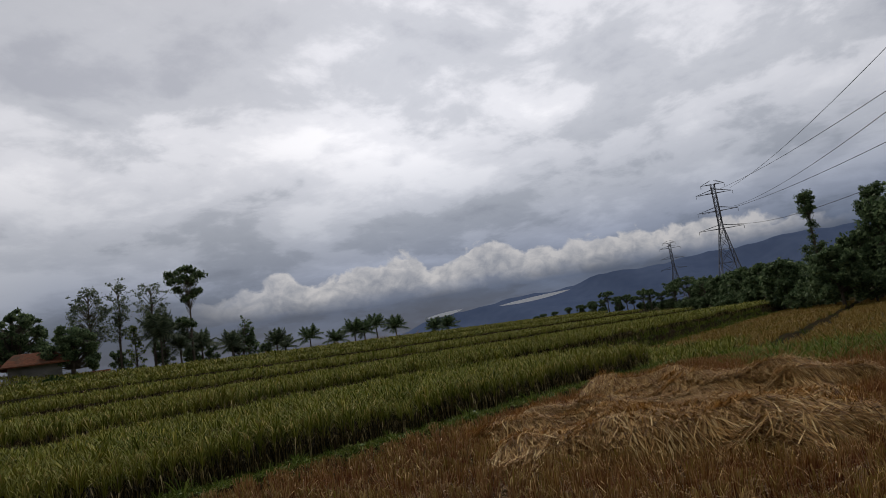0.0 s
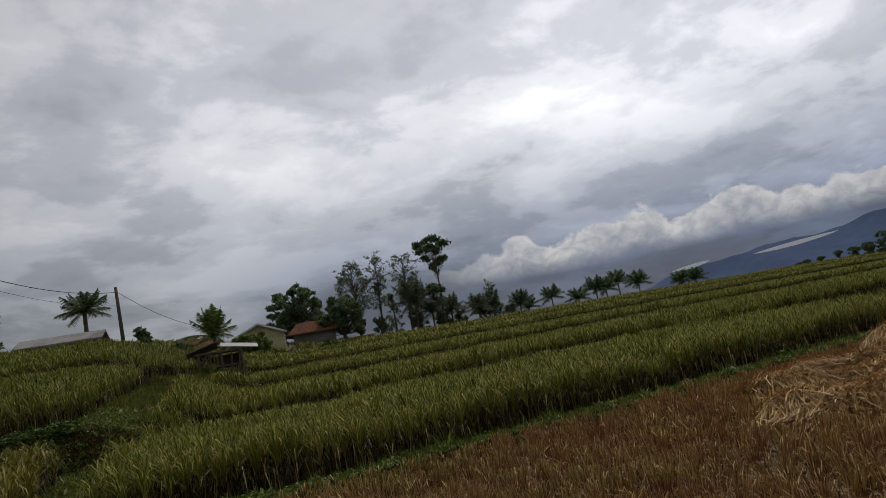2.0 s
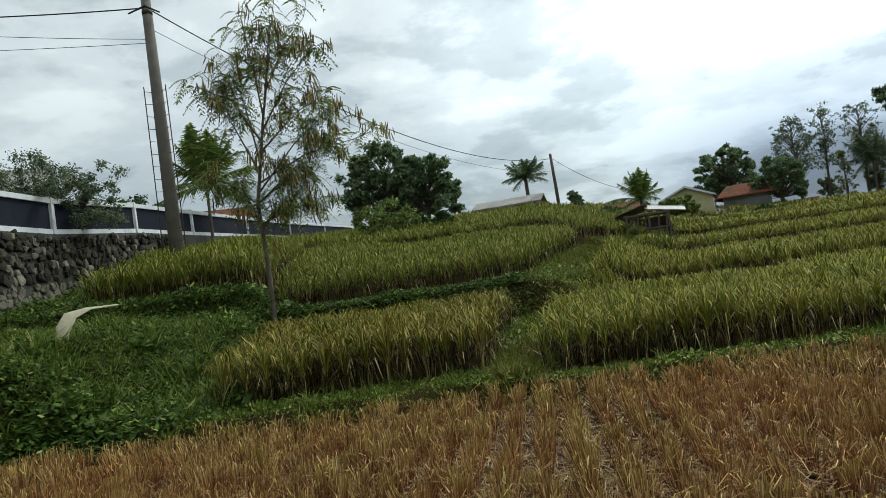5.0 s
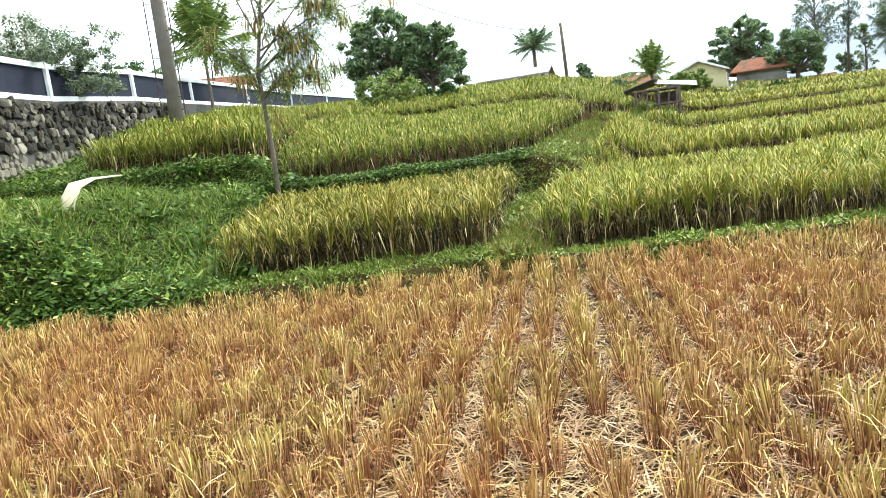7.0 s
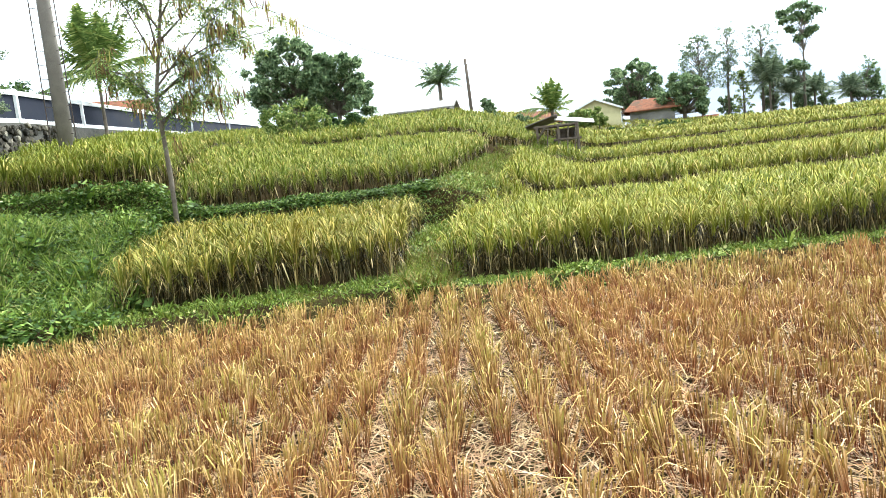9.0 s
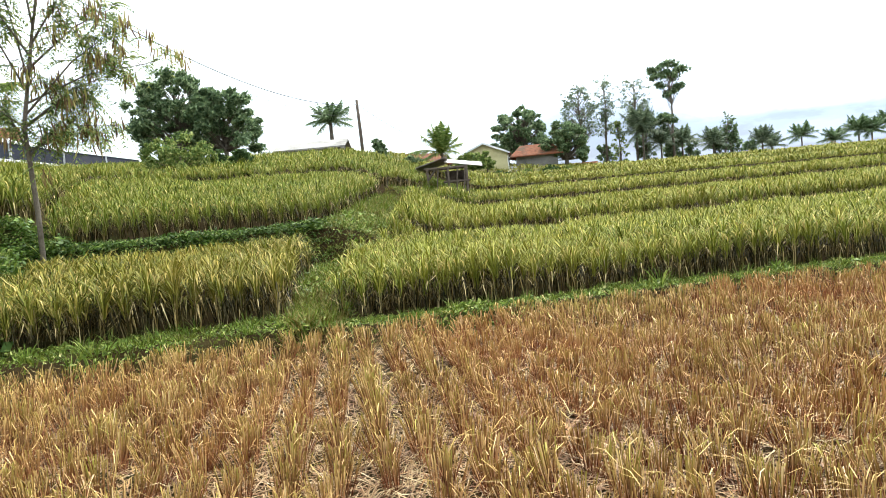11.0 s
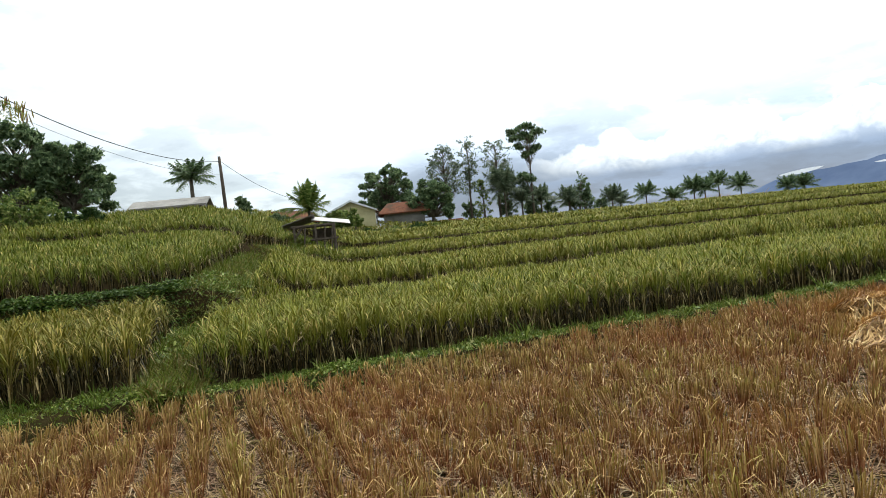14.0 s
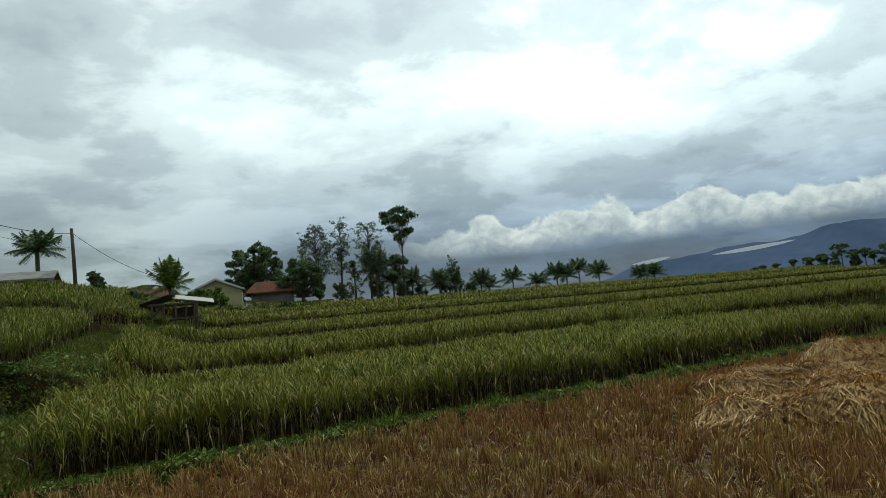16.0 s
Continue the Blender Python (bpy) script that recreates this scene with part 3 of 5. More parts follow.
def rice_field(rng, inside, bounds, step, protos, label, scale=1.0, leaf=None):
    p = grid_points(rng, *bounds, step, 0.2)
    p = p[inside(p[:, 0], p[:, 1])]
    p = p[np.hypot((p[:, 0] - 13.0) / 2.3, (p[:, 1] - 31.2) / 3.0) > 1]   # room round the field hut
    p = p[np.hypot((p[:, 0] - 24.5) / 6.5, (p[:, 1] - 48.5) / 3.6) > 1]   # rough ground before the houses
    z = ground_z(p[:, 0], p[:, 1])
    hgt = scale * rng.uniform(0.84, 1.1, len(p)) * (1 + 0.06 * np.sin(p[:, 0] * 1.7 + p[:, 1] * 0.9))
    edge, tops = protos
    beside = [(0.9, 0), (0, -0.9), (-0.9, 0), (-0.6, -0.9), (0.6, -0.9)]
    inner = np.all([inside(p[:, 0] + dx * max(1, step / 0.3), p[:, 1] + dy * max(1, step / 0.3)) for dx, dy in beside], axis=0)
    pick = rng.integers(0, len(edge), len(p)) + len(edge) * inner
    return scatter("rice_field", edge + tops, p, z, (hgt * min(1.5, max(1.0, step / 0.4)), hgt), leaf or M_RICE, label, "rice field", rng, (M_DEAD_SHADED, M_EAR), pick)


def between(lo, hi, x_lo=None, x_hi=1e9):
    def test(X, Y):
        yy = Y - edge_shift(X, Y)
        left_edge = right_start(Y) if x_lo is None else x_lo
        near = 0.05 * np.sin(X * 2.1) if lo < 9 else 0.0
        return (yy > lo - near) & (yy < hi) & (X > left_edge) & (X < x_hi)
    return test


def left_of_gully(lo, hi, x_lo, keep=0.0):
    def test(X, Y):
        yy = Y - edge_shift(X, Y)
        return (yy > lo) & (yy < hi) & (X > x_lo) & (X < left_end(Y) - keep)
    return test


rice_field(R(1), between(7.85, 14.85, None, 19.6), (0, 20, 5, 17), 0.255, RICE, "ripening green and yellow rice on the lowest terrace", 0.86)
rice_field(R(2), between(15.7, 24.2, None, 34), (3, 34, 12, 26), 0.31, RICE_MID, "ripening rice on the second terrace", 0.88)
rice_field(R(13), between(15.65, 24.4, 34, 60), (34, 60, 11, 26), 0.42, RICE_FAR, "ripening rice at the far end of the second terrace", 0.88)
rice_field(R(3), between(25.1, 32.9, None, 48), (7, 48, 21, 35), 0.43, RICE_FAR, "ripening rice on the third terrace", 0.90)
rice_field(R(12), between(25.0, 33.2, 48, 95), (48, 95, 20, 35), 0.58, RICE_SMALL, "ripening rice at the far end of the third terrace", 0.90)
rice_field(R(14), between(33.9, 40.6, None, 110), (13, 110, 30, 42), 0.56, RICE_SMALL, "ripening rice on the fourth terrace", 0.92)
rice_field(R(15), between(41.3, 46.4, None, 120), (14, 120, 38, 48), 0.60, RICE_SMALL, "ripening rice on the fifth terrace", 0.92)
rice_field(R(4), between(47.1, 58, None, 130), (14, 130, 45, 60), 0.74, RICE_SMALL, "ripening rice on the uppermost terrace", 0.95)
rice_field(R(5), left_of_gully(7.85, 13.0, -2.3, 0.1), (-3, 3, 8, 14.5), 0.25, RICE, "small block of ripe rice beside the footpath", 0.90, M_RICE_RIPE)
rice_field(R(6), left_of_gully(15.3, 24.9, -2.6, 0.2), (-3, 8, 15, 26), 0.29, RICE_BANK, "green rice above the grassy bank", 0.85, M_RICE_GREEN)
rice_field(R(7), left_of_gully(25.4, 38, -5, 0.2), (-6, 12, 25, 39), 0.38, RICE_FAR, "rice below the village houses", 0.85, M_RICE_GREEN)
rice_field(R(8), lambda X, Y: (X < -2.9) & (X > -6.7 - 0.1 * (Y - 16)) & (Y > 15.9) & (Y < 27), (-9, -2.5, 15, 27), 0.28, RICE_BANK, "rice below the stone retaining wall", 1.05, M_RICE_GREEN)
rice_field(R(11), lambda X, Y: (X > 20.8) & (X < 24) & (Y > 2.9) & (Y < 5.0), (20, 26, 2, 6), 0.4, RICE_FAR, "narrow strip of rice beyond the harvested field", 0.9)
rice_field(R(9), between(7.3, 14.6, 20.6, 28), (20, 28, 2, 16), 0.42, RICE_FAR, "ripening rice beyond the harvested field", 0.86)
rice_field(R(10), between(15.65, 24.4, 60, 130), (60, 130, 10, 26), 0.72, RICE_SMALL, "ripening rice on far terraces", 0.9)


# ---- the harvested field ----
def stubble_clump(seed, n=58, torn=22, thick=1.0):
    """A tight hill of cut stalks, fanned a little at the top, with torn leaves hanging out of it."""
    rng = R(seed)
    verts, tris = [], []
    cx, cy = rng.uniform(0.8, 1.2, 2)
    tall = rng.uniform(0.88, 1.1)
    tip_way = rng.normal(0, 0.035, 2)
    for k in range(n):
        a, r = rng.uniform(0, 2 * math.pi), 0.046 * math.sqrt(rng.uniform())
        foot = np.array([math.cos(a) * r * cx, math.sin(a) * r * cy, -0.02])
        hgt = (rng.uniform(0.235, 0.295) if k % 5 else rng.uniform(0.12, 0.33)) * tall
        lean = foot * [0.8, 0.8, 0] + rng.normal(0, 0.026, 3) * [1, 1, 0] + [tip_way[0], tip_way[1], 0]
        top = foot + lean + [0, 0, hgt]
        b = rng.uniform(0, math.pi)
        s = np.array([math.cos(b), math.sin(b), 0]) * rng.uniform(0.0014, 0.0028) * thick
        o = len(verts)
        verts += [foot - s, foot + s, top + s * 1.25, top - s * 1.25]
        tris += [(o, o + 1, o + 2), (o, o + 2, o + 3)]
    for _ in range(torn):
        a = rng.uniform(0, 2 * math.pi)
        w = np.array([math.cos(a), math.sin(a), 0])
        foot = w * 0.045 + [0, 0, rng.uniform(0.08, 0.26)]
        mid = foot + w * rng.uniform(0.03, 0.08) + [0, 0, rng.uniform(-0.01, 0.06)]
        tip = mid + w * rng.uniform(0.02, 0.10) + rng.normal(0, 0.025, 3) + [0, 0, -rng.uniform(0.0, 0.12)]
        s = np.array([-w[1], w[0], 0]) * rng.uniform(0.0012, 0.0026) * thick
        o = len(verts)
        verts += [foot - s, foot + s, mid - s, mid + s, tip]
        tris += [(o, o + 1, o + 3), (o, o + 3, o + 2), (o + 2, o + 3, o + 4)]
    return np.array(verts), np.array(tris)


CLUMPS = [stubble_clump(70 + k) for k in range(16)]
CLUMPS_MID = [stubble_clump(190 + k, 32, 14, 1.35) for k in range(10)]
CLUMPS_FAR = [stubble_clump(170 + k, 9, 4, 3.2) for k in range(8)]


def field_edge(X):
    return 7.1 + edge_shift(X, 7 * np.ones_like(X))


def heap_z(x, y):
    """Height of the straw swaths over the field: low ridges with a ragged edge."""
    z = 0.0
    rag = 0.22 * np.sin(x * 3.1 + y * 1.3) + 0.18 * np.sin(x * 1.7 - y * 4.3) + 0.12 * np.sin(x * 7.1 + y * 6.3)
    for cx, cy, rx, ry, h, a in ((9.2, 4.7, 1.1, 0.75, 0.30, 1.0), (7.9, 3.2, 1.25, 0.9, 0.36, 1.3), (7.7, 2.1, 1.25, 0.95, 0.40, 1.6), (7.8, 1.15, 1.1, 1.0, 0.40, 1.7), (9.4, 3.5, 1.4, 0.9, 0.30, 1.1), (9.2, 1.8, 1.5, 0.8, 0.22, 1.4),
                                 (12.5, 3.7, 1.5, 1.0, 0.44, 1.2), (12.4, 2.3, 1.4, 1.0, 0.44, 1.5), (11.9, 1.3, 1.1, 0.9, 0.36, 1.6), (11.0, 4.7, 1.3, 0.8, 0.26, 0.8), (10.0, 2.8, 3.1, 2.2, 0.2, 0.0)):
        c, s = math.cos(a), math.sin(a)
        u, v = ((x - cx) * c + (y - cy) * s) / rx, (-(x - cx) * s + (y - cy) * c) / ry
        z = np.maximum(z, h * np.clip(1 + rag - u * u - v * v, 0, 1) ** 0.5 * (1 + 0.5 * rag))
    return z


def stubble_field():
    rng = R(21)
    turn = radians(12)
    nx, ny = int(44 / 0.27), int(36 / 0.235)
    X, Y = np.meshgrid(-18 + np.arange(nx) * 0.27, -16 + np.arange(ny) * 0.235)
    p = np.stack([X.ravel(), Y.ravel()], 1) + rng.normal(0, 0.022, (nx * ny, 2))
    c, s = math.cos(turn), math.sin(turn)
    p = np.stack([p[:, 0] * c + p[:, 1] * s, -p[:, 0] * s + p[:, 1] * c], 1)
    far = np.hypot(p[:, 0], p[:, 1])
    keep = (p[:, 1] < field_edge(p[:, 0]) - 0.05) & (p[:, 1] > -5) & (p[:, 0] > -7) & (p[:, 0] < 19.5) & (far > 0.7) & (heap_z(p[:, 0], p[:, 1]) < 0.06) & (rng.uniform(0, 1, len(p)) > 0.03)
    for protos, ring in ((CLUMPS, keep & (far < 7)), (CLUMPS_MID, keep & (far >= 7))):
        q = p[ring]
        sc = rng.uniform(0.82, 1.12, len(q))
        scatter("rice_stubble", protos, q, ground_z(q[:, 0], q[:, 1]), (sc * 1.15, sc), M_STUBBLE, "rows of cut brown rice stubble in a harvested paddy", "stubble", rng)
    # the next harvested fields beyond the weeds
    p2 = grid_points(rng, 20.8, 90, -9, 15, 0.5, 0.3)
    yy = p2[:, 1] - edge_shift(p2[:, 0], p2[:, 1])
    p2 = p2[(yy < np.where(p2[:, 0] > 28.5, 14.4, 6.4)) & (np.abs((p2[:, 0] - 20.8 - 0.4 * p2[:, 1]) % 14) > 0.9) & (np.abs(yy - 7) > 0.4)]
    scatter("rice_stubble", CLUMPS_FAR, p2, ground_z(p2[:, 0], p2[:, 1]), (2.0 * np.ones(len(p2)), 1.1 * np.ones(len(p2))), M_FAR_STUBBLE, "cut ochre rice stubble in the fields further on", "stubble", rng)
    # cut straw lying between the rows
    n = 190000
    q = np.stack([rng.uniform(-6, 14, n), rng.uniform(-1.5, 7.5, n)], 1)
    q = q[(q[:, 1] < field_edge(q[:, 0])) & (np.hypot(q[:, 0] - 1, q[:, 1]) < rng.uniform(2.5, 9, n))]
    bits = []
    for k in range(12):
        r2 = R(100 + k)
        L, w, bow = r2.uniform(0.03, 0.12), r2.uniform(0.0022, 0.0052), r2.normal(0, 0.03)
        up = r2.uniform(0, 0.04)
        bits.append((np.array([[-L, -w, 0.0], [-L, w, 0.0], [0, bow - w, up], [0, bow + w, up], [L, 0, r2.uniform(0, 0.05)]]), np.array([(0, 1, 3), (0, 3, 2), (2, 3, 4)])))
    scatter("straw_litter", bits, q, ground_z(q[:, 0], q[:, 1]) + rng.uniform(0.01, 0.05, len(q)), np.ones(len(q)), M_LITTER, "loose cut straw between the stubble rows", "straw", rng)


stubble_field()


def straw_heap():
    rng = R(31)
    # armfuls of straw, each combed one way
    m, k = 8600, 26
    cx, cy = rng.uniform(5.4, 14.4, m), rng.uniform(-1.2, 6.2, m)
    ok = heap_z(cx, cy) > 0.06
    cx, cy = cx[ok], cy[ok]
    m = len(cx)
    ca = 0.75 + rng.normal(0, 0.5, m) + 0.5 * np.sin(cx * 1.1 + cy * 0.8)
    lift = rng.uniform(-0.03, 0.10, m)
    a = np.repeat(ca, k) + rng.normal(0, 0.22, m * k)
    x = np.repeat(cx, k) + rng.normal(0, 0.12, m * k)
    y = np.repeat(cy, k) + rng.normal(0, 0.12, m * k)
    h = heap_z(x, y)
    z = ground_z(x, y) + h * rng.uniform(0.55, 1.0, m * k) + np.repeat(lift, k) + 0.03
    L = rng.uniform(0.16, 0.42, len(x))
    w = rng.uniform(0.0035, 0.007, len(x))
    d = np.stack([np.cos(a), np.sin(a)], 1) * L[:, None]
    z2 = ground_z(x + d[:, 0], y + d[:, 1]) + heap_z(x + d[:, 0], y + d[:, 1]) * rng.uniform(0.6, 1.0, len(x)) + np.repeat(lift, k) * 0.6 + rng.uniform(-0.05, 0.06, len(x))
    side = np.stack([-np.sin(a), np.cos(a)], 1) * w[:, None]
    mid = np.stack([x + d[:, 0] / 2, y + d[:, 1] / 2], 1)
    zm = np.maximum((z + z2) / 2, ground_z(mid[:, 0], mid[:, 1]) + heap_z(mid[:, 0], mid[:, 1])) + 0.012
    V = np.zeros((len(x), 5, 3))
    V[:, 0] = np.stack([x - side[:, 0], y - side[:, 1], z], 1)
    V[:, 1] = np.stack([x + side[:, 0], y + side[:, 1], z], 1)
    V[:, 2] = np.stack([mid[:, 0] - side[:, 0], mid[:, 1] - side[:, 1], zm], 1)
    V[:, 3] = np.stack([mid[:, 0] + side[:, 0], mid[:, 1] + side[:, 1], zm], 1)
    V[:, 4] = np.stack([x + d[:, 0], y + d[:, 1], z2], 1)
    T = np.array([(0, 1, 3), (0, 3, 2), (2, 3, 4)])[None] + (np.arange(len(x)) * 5)[:, None, None]
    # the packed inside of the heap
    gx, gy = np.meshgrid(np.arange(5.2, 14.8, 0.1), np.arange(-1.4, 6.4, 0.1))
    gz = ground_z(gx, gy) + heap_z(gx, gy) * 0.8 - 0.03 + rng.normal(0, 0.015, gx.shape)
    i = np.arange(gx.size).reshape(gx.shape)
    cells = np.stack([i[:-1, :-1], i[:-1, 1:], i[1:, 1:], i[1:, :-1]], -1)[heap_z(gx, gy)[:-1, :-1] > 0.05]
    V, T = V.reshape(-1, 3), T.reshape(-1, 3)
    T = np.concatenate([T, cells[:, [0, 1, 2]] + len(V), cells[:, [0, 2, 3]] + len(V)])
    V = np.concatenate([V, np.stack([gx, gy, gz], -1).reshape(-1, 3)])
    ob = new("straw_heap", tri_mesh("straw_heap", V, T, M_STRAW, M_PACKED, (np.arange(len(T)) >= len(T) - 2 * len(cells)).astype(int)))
    tagged(ob, "swaths of threshed yellow-brown rice straw lying on the stubble", "straw heap", kind="stuff")


straw_heap()


# ---- grass and weeds on banks ----
COARSE = [blades(R(250 + k), 9, 0.5, 0.2, 0.7, 0.03, 0.30, 2) for k in range(6)]
LONG_GRASS = [blades(R(240 + k), 14, 0.55, 0.10, 0.75, 0.016, 0.34, 3) for k in range(8)]


SHORT = [blades(R(280 + k), 12, 0.13, 0.08, 0.8, 0.012, 0.3, 2) for k in range(6)]


def creeper(seed, n, r, h, size):
    """A low mound of small pointed leaves."""
    rng = R(seed)
    verts, tris = [], []
    for _ in range(n):
        a, d = rng.uniform(0, 2 * math.pi), math.sqrt(rng.uniform())
        c = np.array([math.cos(a) * d * r, math.sin(a) * d * r, h * (1 - d * d) * rng.uniform(0.2, 1.1) + 0.01])
        b = rng.uniform(0, 2 * math.pi)
        u = np.array([math.cos(b), math.sin(b), rng.normal(0, 0.45)]) * size * rng.uniform(0.5, 1.3)
        v = np.array([-math.sin(b), math.cos(b), rng.normal(0, 0.5)]) * size * rng.uniform(0.25, 0.55)
        o = len(verts)
        verts += [c - u, c - v, c + u, c + v]
        tris += [(o, o + 1, o + 2), (o, o + 2, o + 3)]
    return np.array(verts), np.array(tris)


HERB = [creeper(220 + k, 34, 0.15, 0.09, 0.029) for k in range(8)]
BROAD = [creeper(260 + k, 34, 0.17, 0.20, 0.042) for k in range(8)]


def tussock(p, k):
    """Uneven growth over the ground."""
    return 0.75 + 0.45 * np.sin(p[:, 0] * 2.9 + k) * np.sin(p[:, 1] * 2.3 - k) + 0.25 * np.sin(p[:, 0] * 6.1 - p[:, 1] * 5.2)


def weeds(rng, inside, bounds, step, protos, label, scale=1.0, material=None):
    p = grid_points(rng, *bounds, step, 0.5)
    p = p[inside(p[:, 0], p[:, 1])]
    scatter("weeds", protos, p, ground_z(p[:, 0], p[:, 1]) - 0.01, scale * rng.uniform(0.7, 1.25, len(p)) * np.clip(tussock(p, 1.3), 0.8, 1.5), material or M_WEED, label, "weeds", rng)


def on_bund(X, Y):
    yy = Y - edge_shift(X, Y)
    lo = np.where(X < gully(Y) + 0.5, 7.06, 7.06)
    hi = np.where(X < gully(Y) + 0.5, 8.05, 7.95)
    return (yy > lo) & (yy < hi) & (X > -3)


def on_bank(X, Y):
    yy = Y - edge_shift(X, Y)
    return (yy > 13.2) & (yy < 15.3) & (X > -3.2) & (X < left_end(Y) + 0.1)


def in_gully(X, Y):
    return (X > left_end(Y) - 0.15) & (X < right_start(Y) + 0.1) & (Y > 7.9) & (Y < 40)


def weed_slope(X, Y):
    return (X < -2.2) & (X > -9.4) & (Y - edge_shift(X, Y) > 7.25) & ((Y < 16.0) | ((X < -6.6) & (Y < 24)))


def steep_bank(X, Y):
    yy = Y - edge_shift(X, Y)
    return ((yy > 13.9) & (yy < 14.9) & (X > -2.9) & (X < left_end(Y) - 0.3)) | ((yy > 14.45) & (yy < 15.15) & (X <= -2.4) & (X > -8))


def steep_foot(X, Y):
    yy = Y - edge_shift(X, Y)
    return (X < -3.3) & (X > -8) & (yy > 7.15) & (yy < 8.6)


weeds(R(51), on_bund, (-3, 20, 4, 10), 0.15, HERB, "low green herbs on the earth bund", 0.9, M_WEED)
weeds(R(66), on_bund, (-3, 20, 4, 10), 0.13, SHORT, "short green grass on the earth bund", 0.9, M_GRASS)
weeds(R(61), on_bund, (-3, 20, 4, 10), 0.34, LONG_GRASS, "scattered grass on the earth bund", 0.42)
weeds(R(52), on_bank, (-3.5, 6, 13, 16), 0.12, HERB, "creeping green herbs on the terrace bank", 1.2, M_CREEPER)
weeds(R(62), steep_bank, (-8, 6, 13, 16), 0.075, BROAD, "dark creeping leaves on the steep terrace face", 0.75, M_CREEPER)
weeds(R(63), steep_foot, (-8, -3, 7.5, 11), 0.10, BROAD, "dark broad-leaved bushes at the foot of the slope", 1.25, M_CREEPER)
weeds(R(53), in_gully, (0, 16, 7.5, 40), 0.21, LONG_GRASS, "grass along the footpath between the fields", 0.5, M_GRASS)
weeds(R(57), in_gully, (0, 16, 7.5, 40), 0.24, HERB, "low green herbs along the footpath", 1.1, M_GRASS)
weeds(R(67), in_gully, (0, 16, 7.5, 40), 0.125, SHORT, "trodden yellow-green grass along the footpath", 1.2, M_PATH)
weeds(R(70), lambda X, Y: (X > left_end(Y) - 0.4) & (X < right_start(Y) + 0.1) & (Y > 10.5) & (Y < 17), (1, 7, 10, 17), 0.14, HERB, "low herbs on the step of the footpath", 1.3, M_WEED)
weeds(R(58), lambda X, Y: np.hypot((X - 13.0) / 2.6, (Y - 31.0) / 3.3) < 1, (9, 17, 27, 35), 0.25, LONG_GRASS, "trampled green grass before the field hut", 0.75, M_GRASS)
weeds(R(54), lambda X, Y: weed_slope(X, Y) & (Y < 14) & (Y > 8.9), (-9.5, -2, 7.5, 24), 0.16, LONG_GRASS, "tall green grass on the uncultivated slope", 0.68)
weeds(R(55), weed_slope, (-9.5, -2, 7.5, 24), 0.19, BROAD, "broad-leaved weeds on the uncultivated slope", 1.25, M_CREEPER)
weeds(R(64), lambda X, Y: weed_slope(X, Y) & (Y > 14), (-9.5, -2, 13, 24), 0.2, LONG_GRASS, "grass at the foot of the stone wall", 0.5)
weeds(R(59), lambda X, Y: (X > 20.5) & (X < 150) & (Y < 60), (20.5, 150, -12, 60), 2.2, COARSE, "rough grass over the far terraces", 0.9, M_GRASS)
weeds(R(68), lambda X, Y: (X > 27) & (np.abs(Y - edge_shift(X, Y) - 15.0) < 0.9), (27, 80, 9, 16), 0.4, COARSE, "rough grass on the bank of the far terraces", 0.9, M_GRASS)
weeds(R(60), lambda X, Y: np.hypot((X - 70) / 8, (Y - 53) / 3) < 1, (60, 80, 49, 57), 0.4, COARSE, "pale dry grass on the brow of the terraces", 1.9, M_FAR_STUBBLE)
weeds(R(56), lambda X, Y: (np.hypot((X - 20) / 5, (Y - 0.8) / 3) < 1), (14, 26, -3, 5), 0.22, LONG_GRASS, "patch of green weeds at the end of the field", 0.85)


# ---- trees ----
def leaf_cloud(rng, centre, radii, n, size, hang=0.0, shell=0.5):
    """Small leaf pieces in an ellipsoid, denser outside, with an uneven edge."""
    d = rng.normal(size=(n, 3))
    d /= np.linalg.norm(d, axis=1)[:, None]
    r = rng.uniform(shell, 1.0, n) ** 0.7 * (1 + 0.25 * np.sin(d[:, 0] * 5 + d[:, 2] * 7 + centre[0]))
    c = np.asarray(centre) + d * r[:, None] * np.asarray(radii)
    u = rng.normal(size=(n, 3))
    u[:, 2] -= hang
    u /= np.linalg.norm(u, axis=1)[:, None]
    w = np.cross(u, rng.normal(size=(n, 3)))
    w /= np.linalg.norm(w, axis=1)[:, None] + 1e-9
    s = size * rng.uniform(0.6, 1.4, n)[:, None]
    V = np.stack([c - u * s, c + w * s * 0.45, c + u * s, c - w * s * 0.45], 1)
    T = np.array([(0, 1, 2), (0, 2, 3)])[None] + (np.arange(n) * 4)[:, None, None]
    return V.reshape(-1, 3), T.reshape(-1, 3)


def many(clouds):
    V, T, o = [], [], 0
    for v, t in clouds:
        V.append(v)
        T.append(t + o)
        o += len(v)
    return np.concatenate(V), np.concatenate(T)


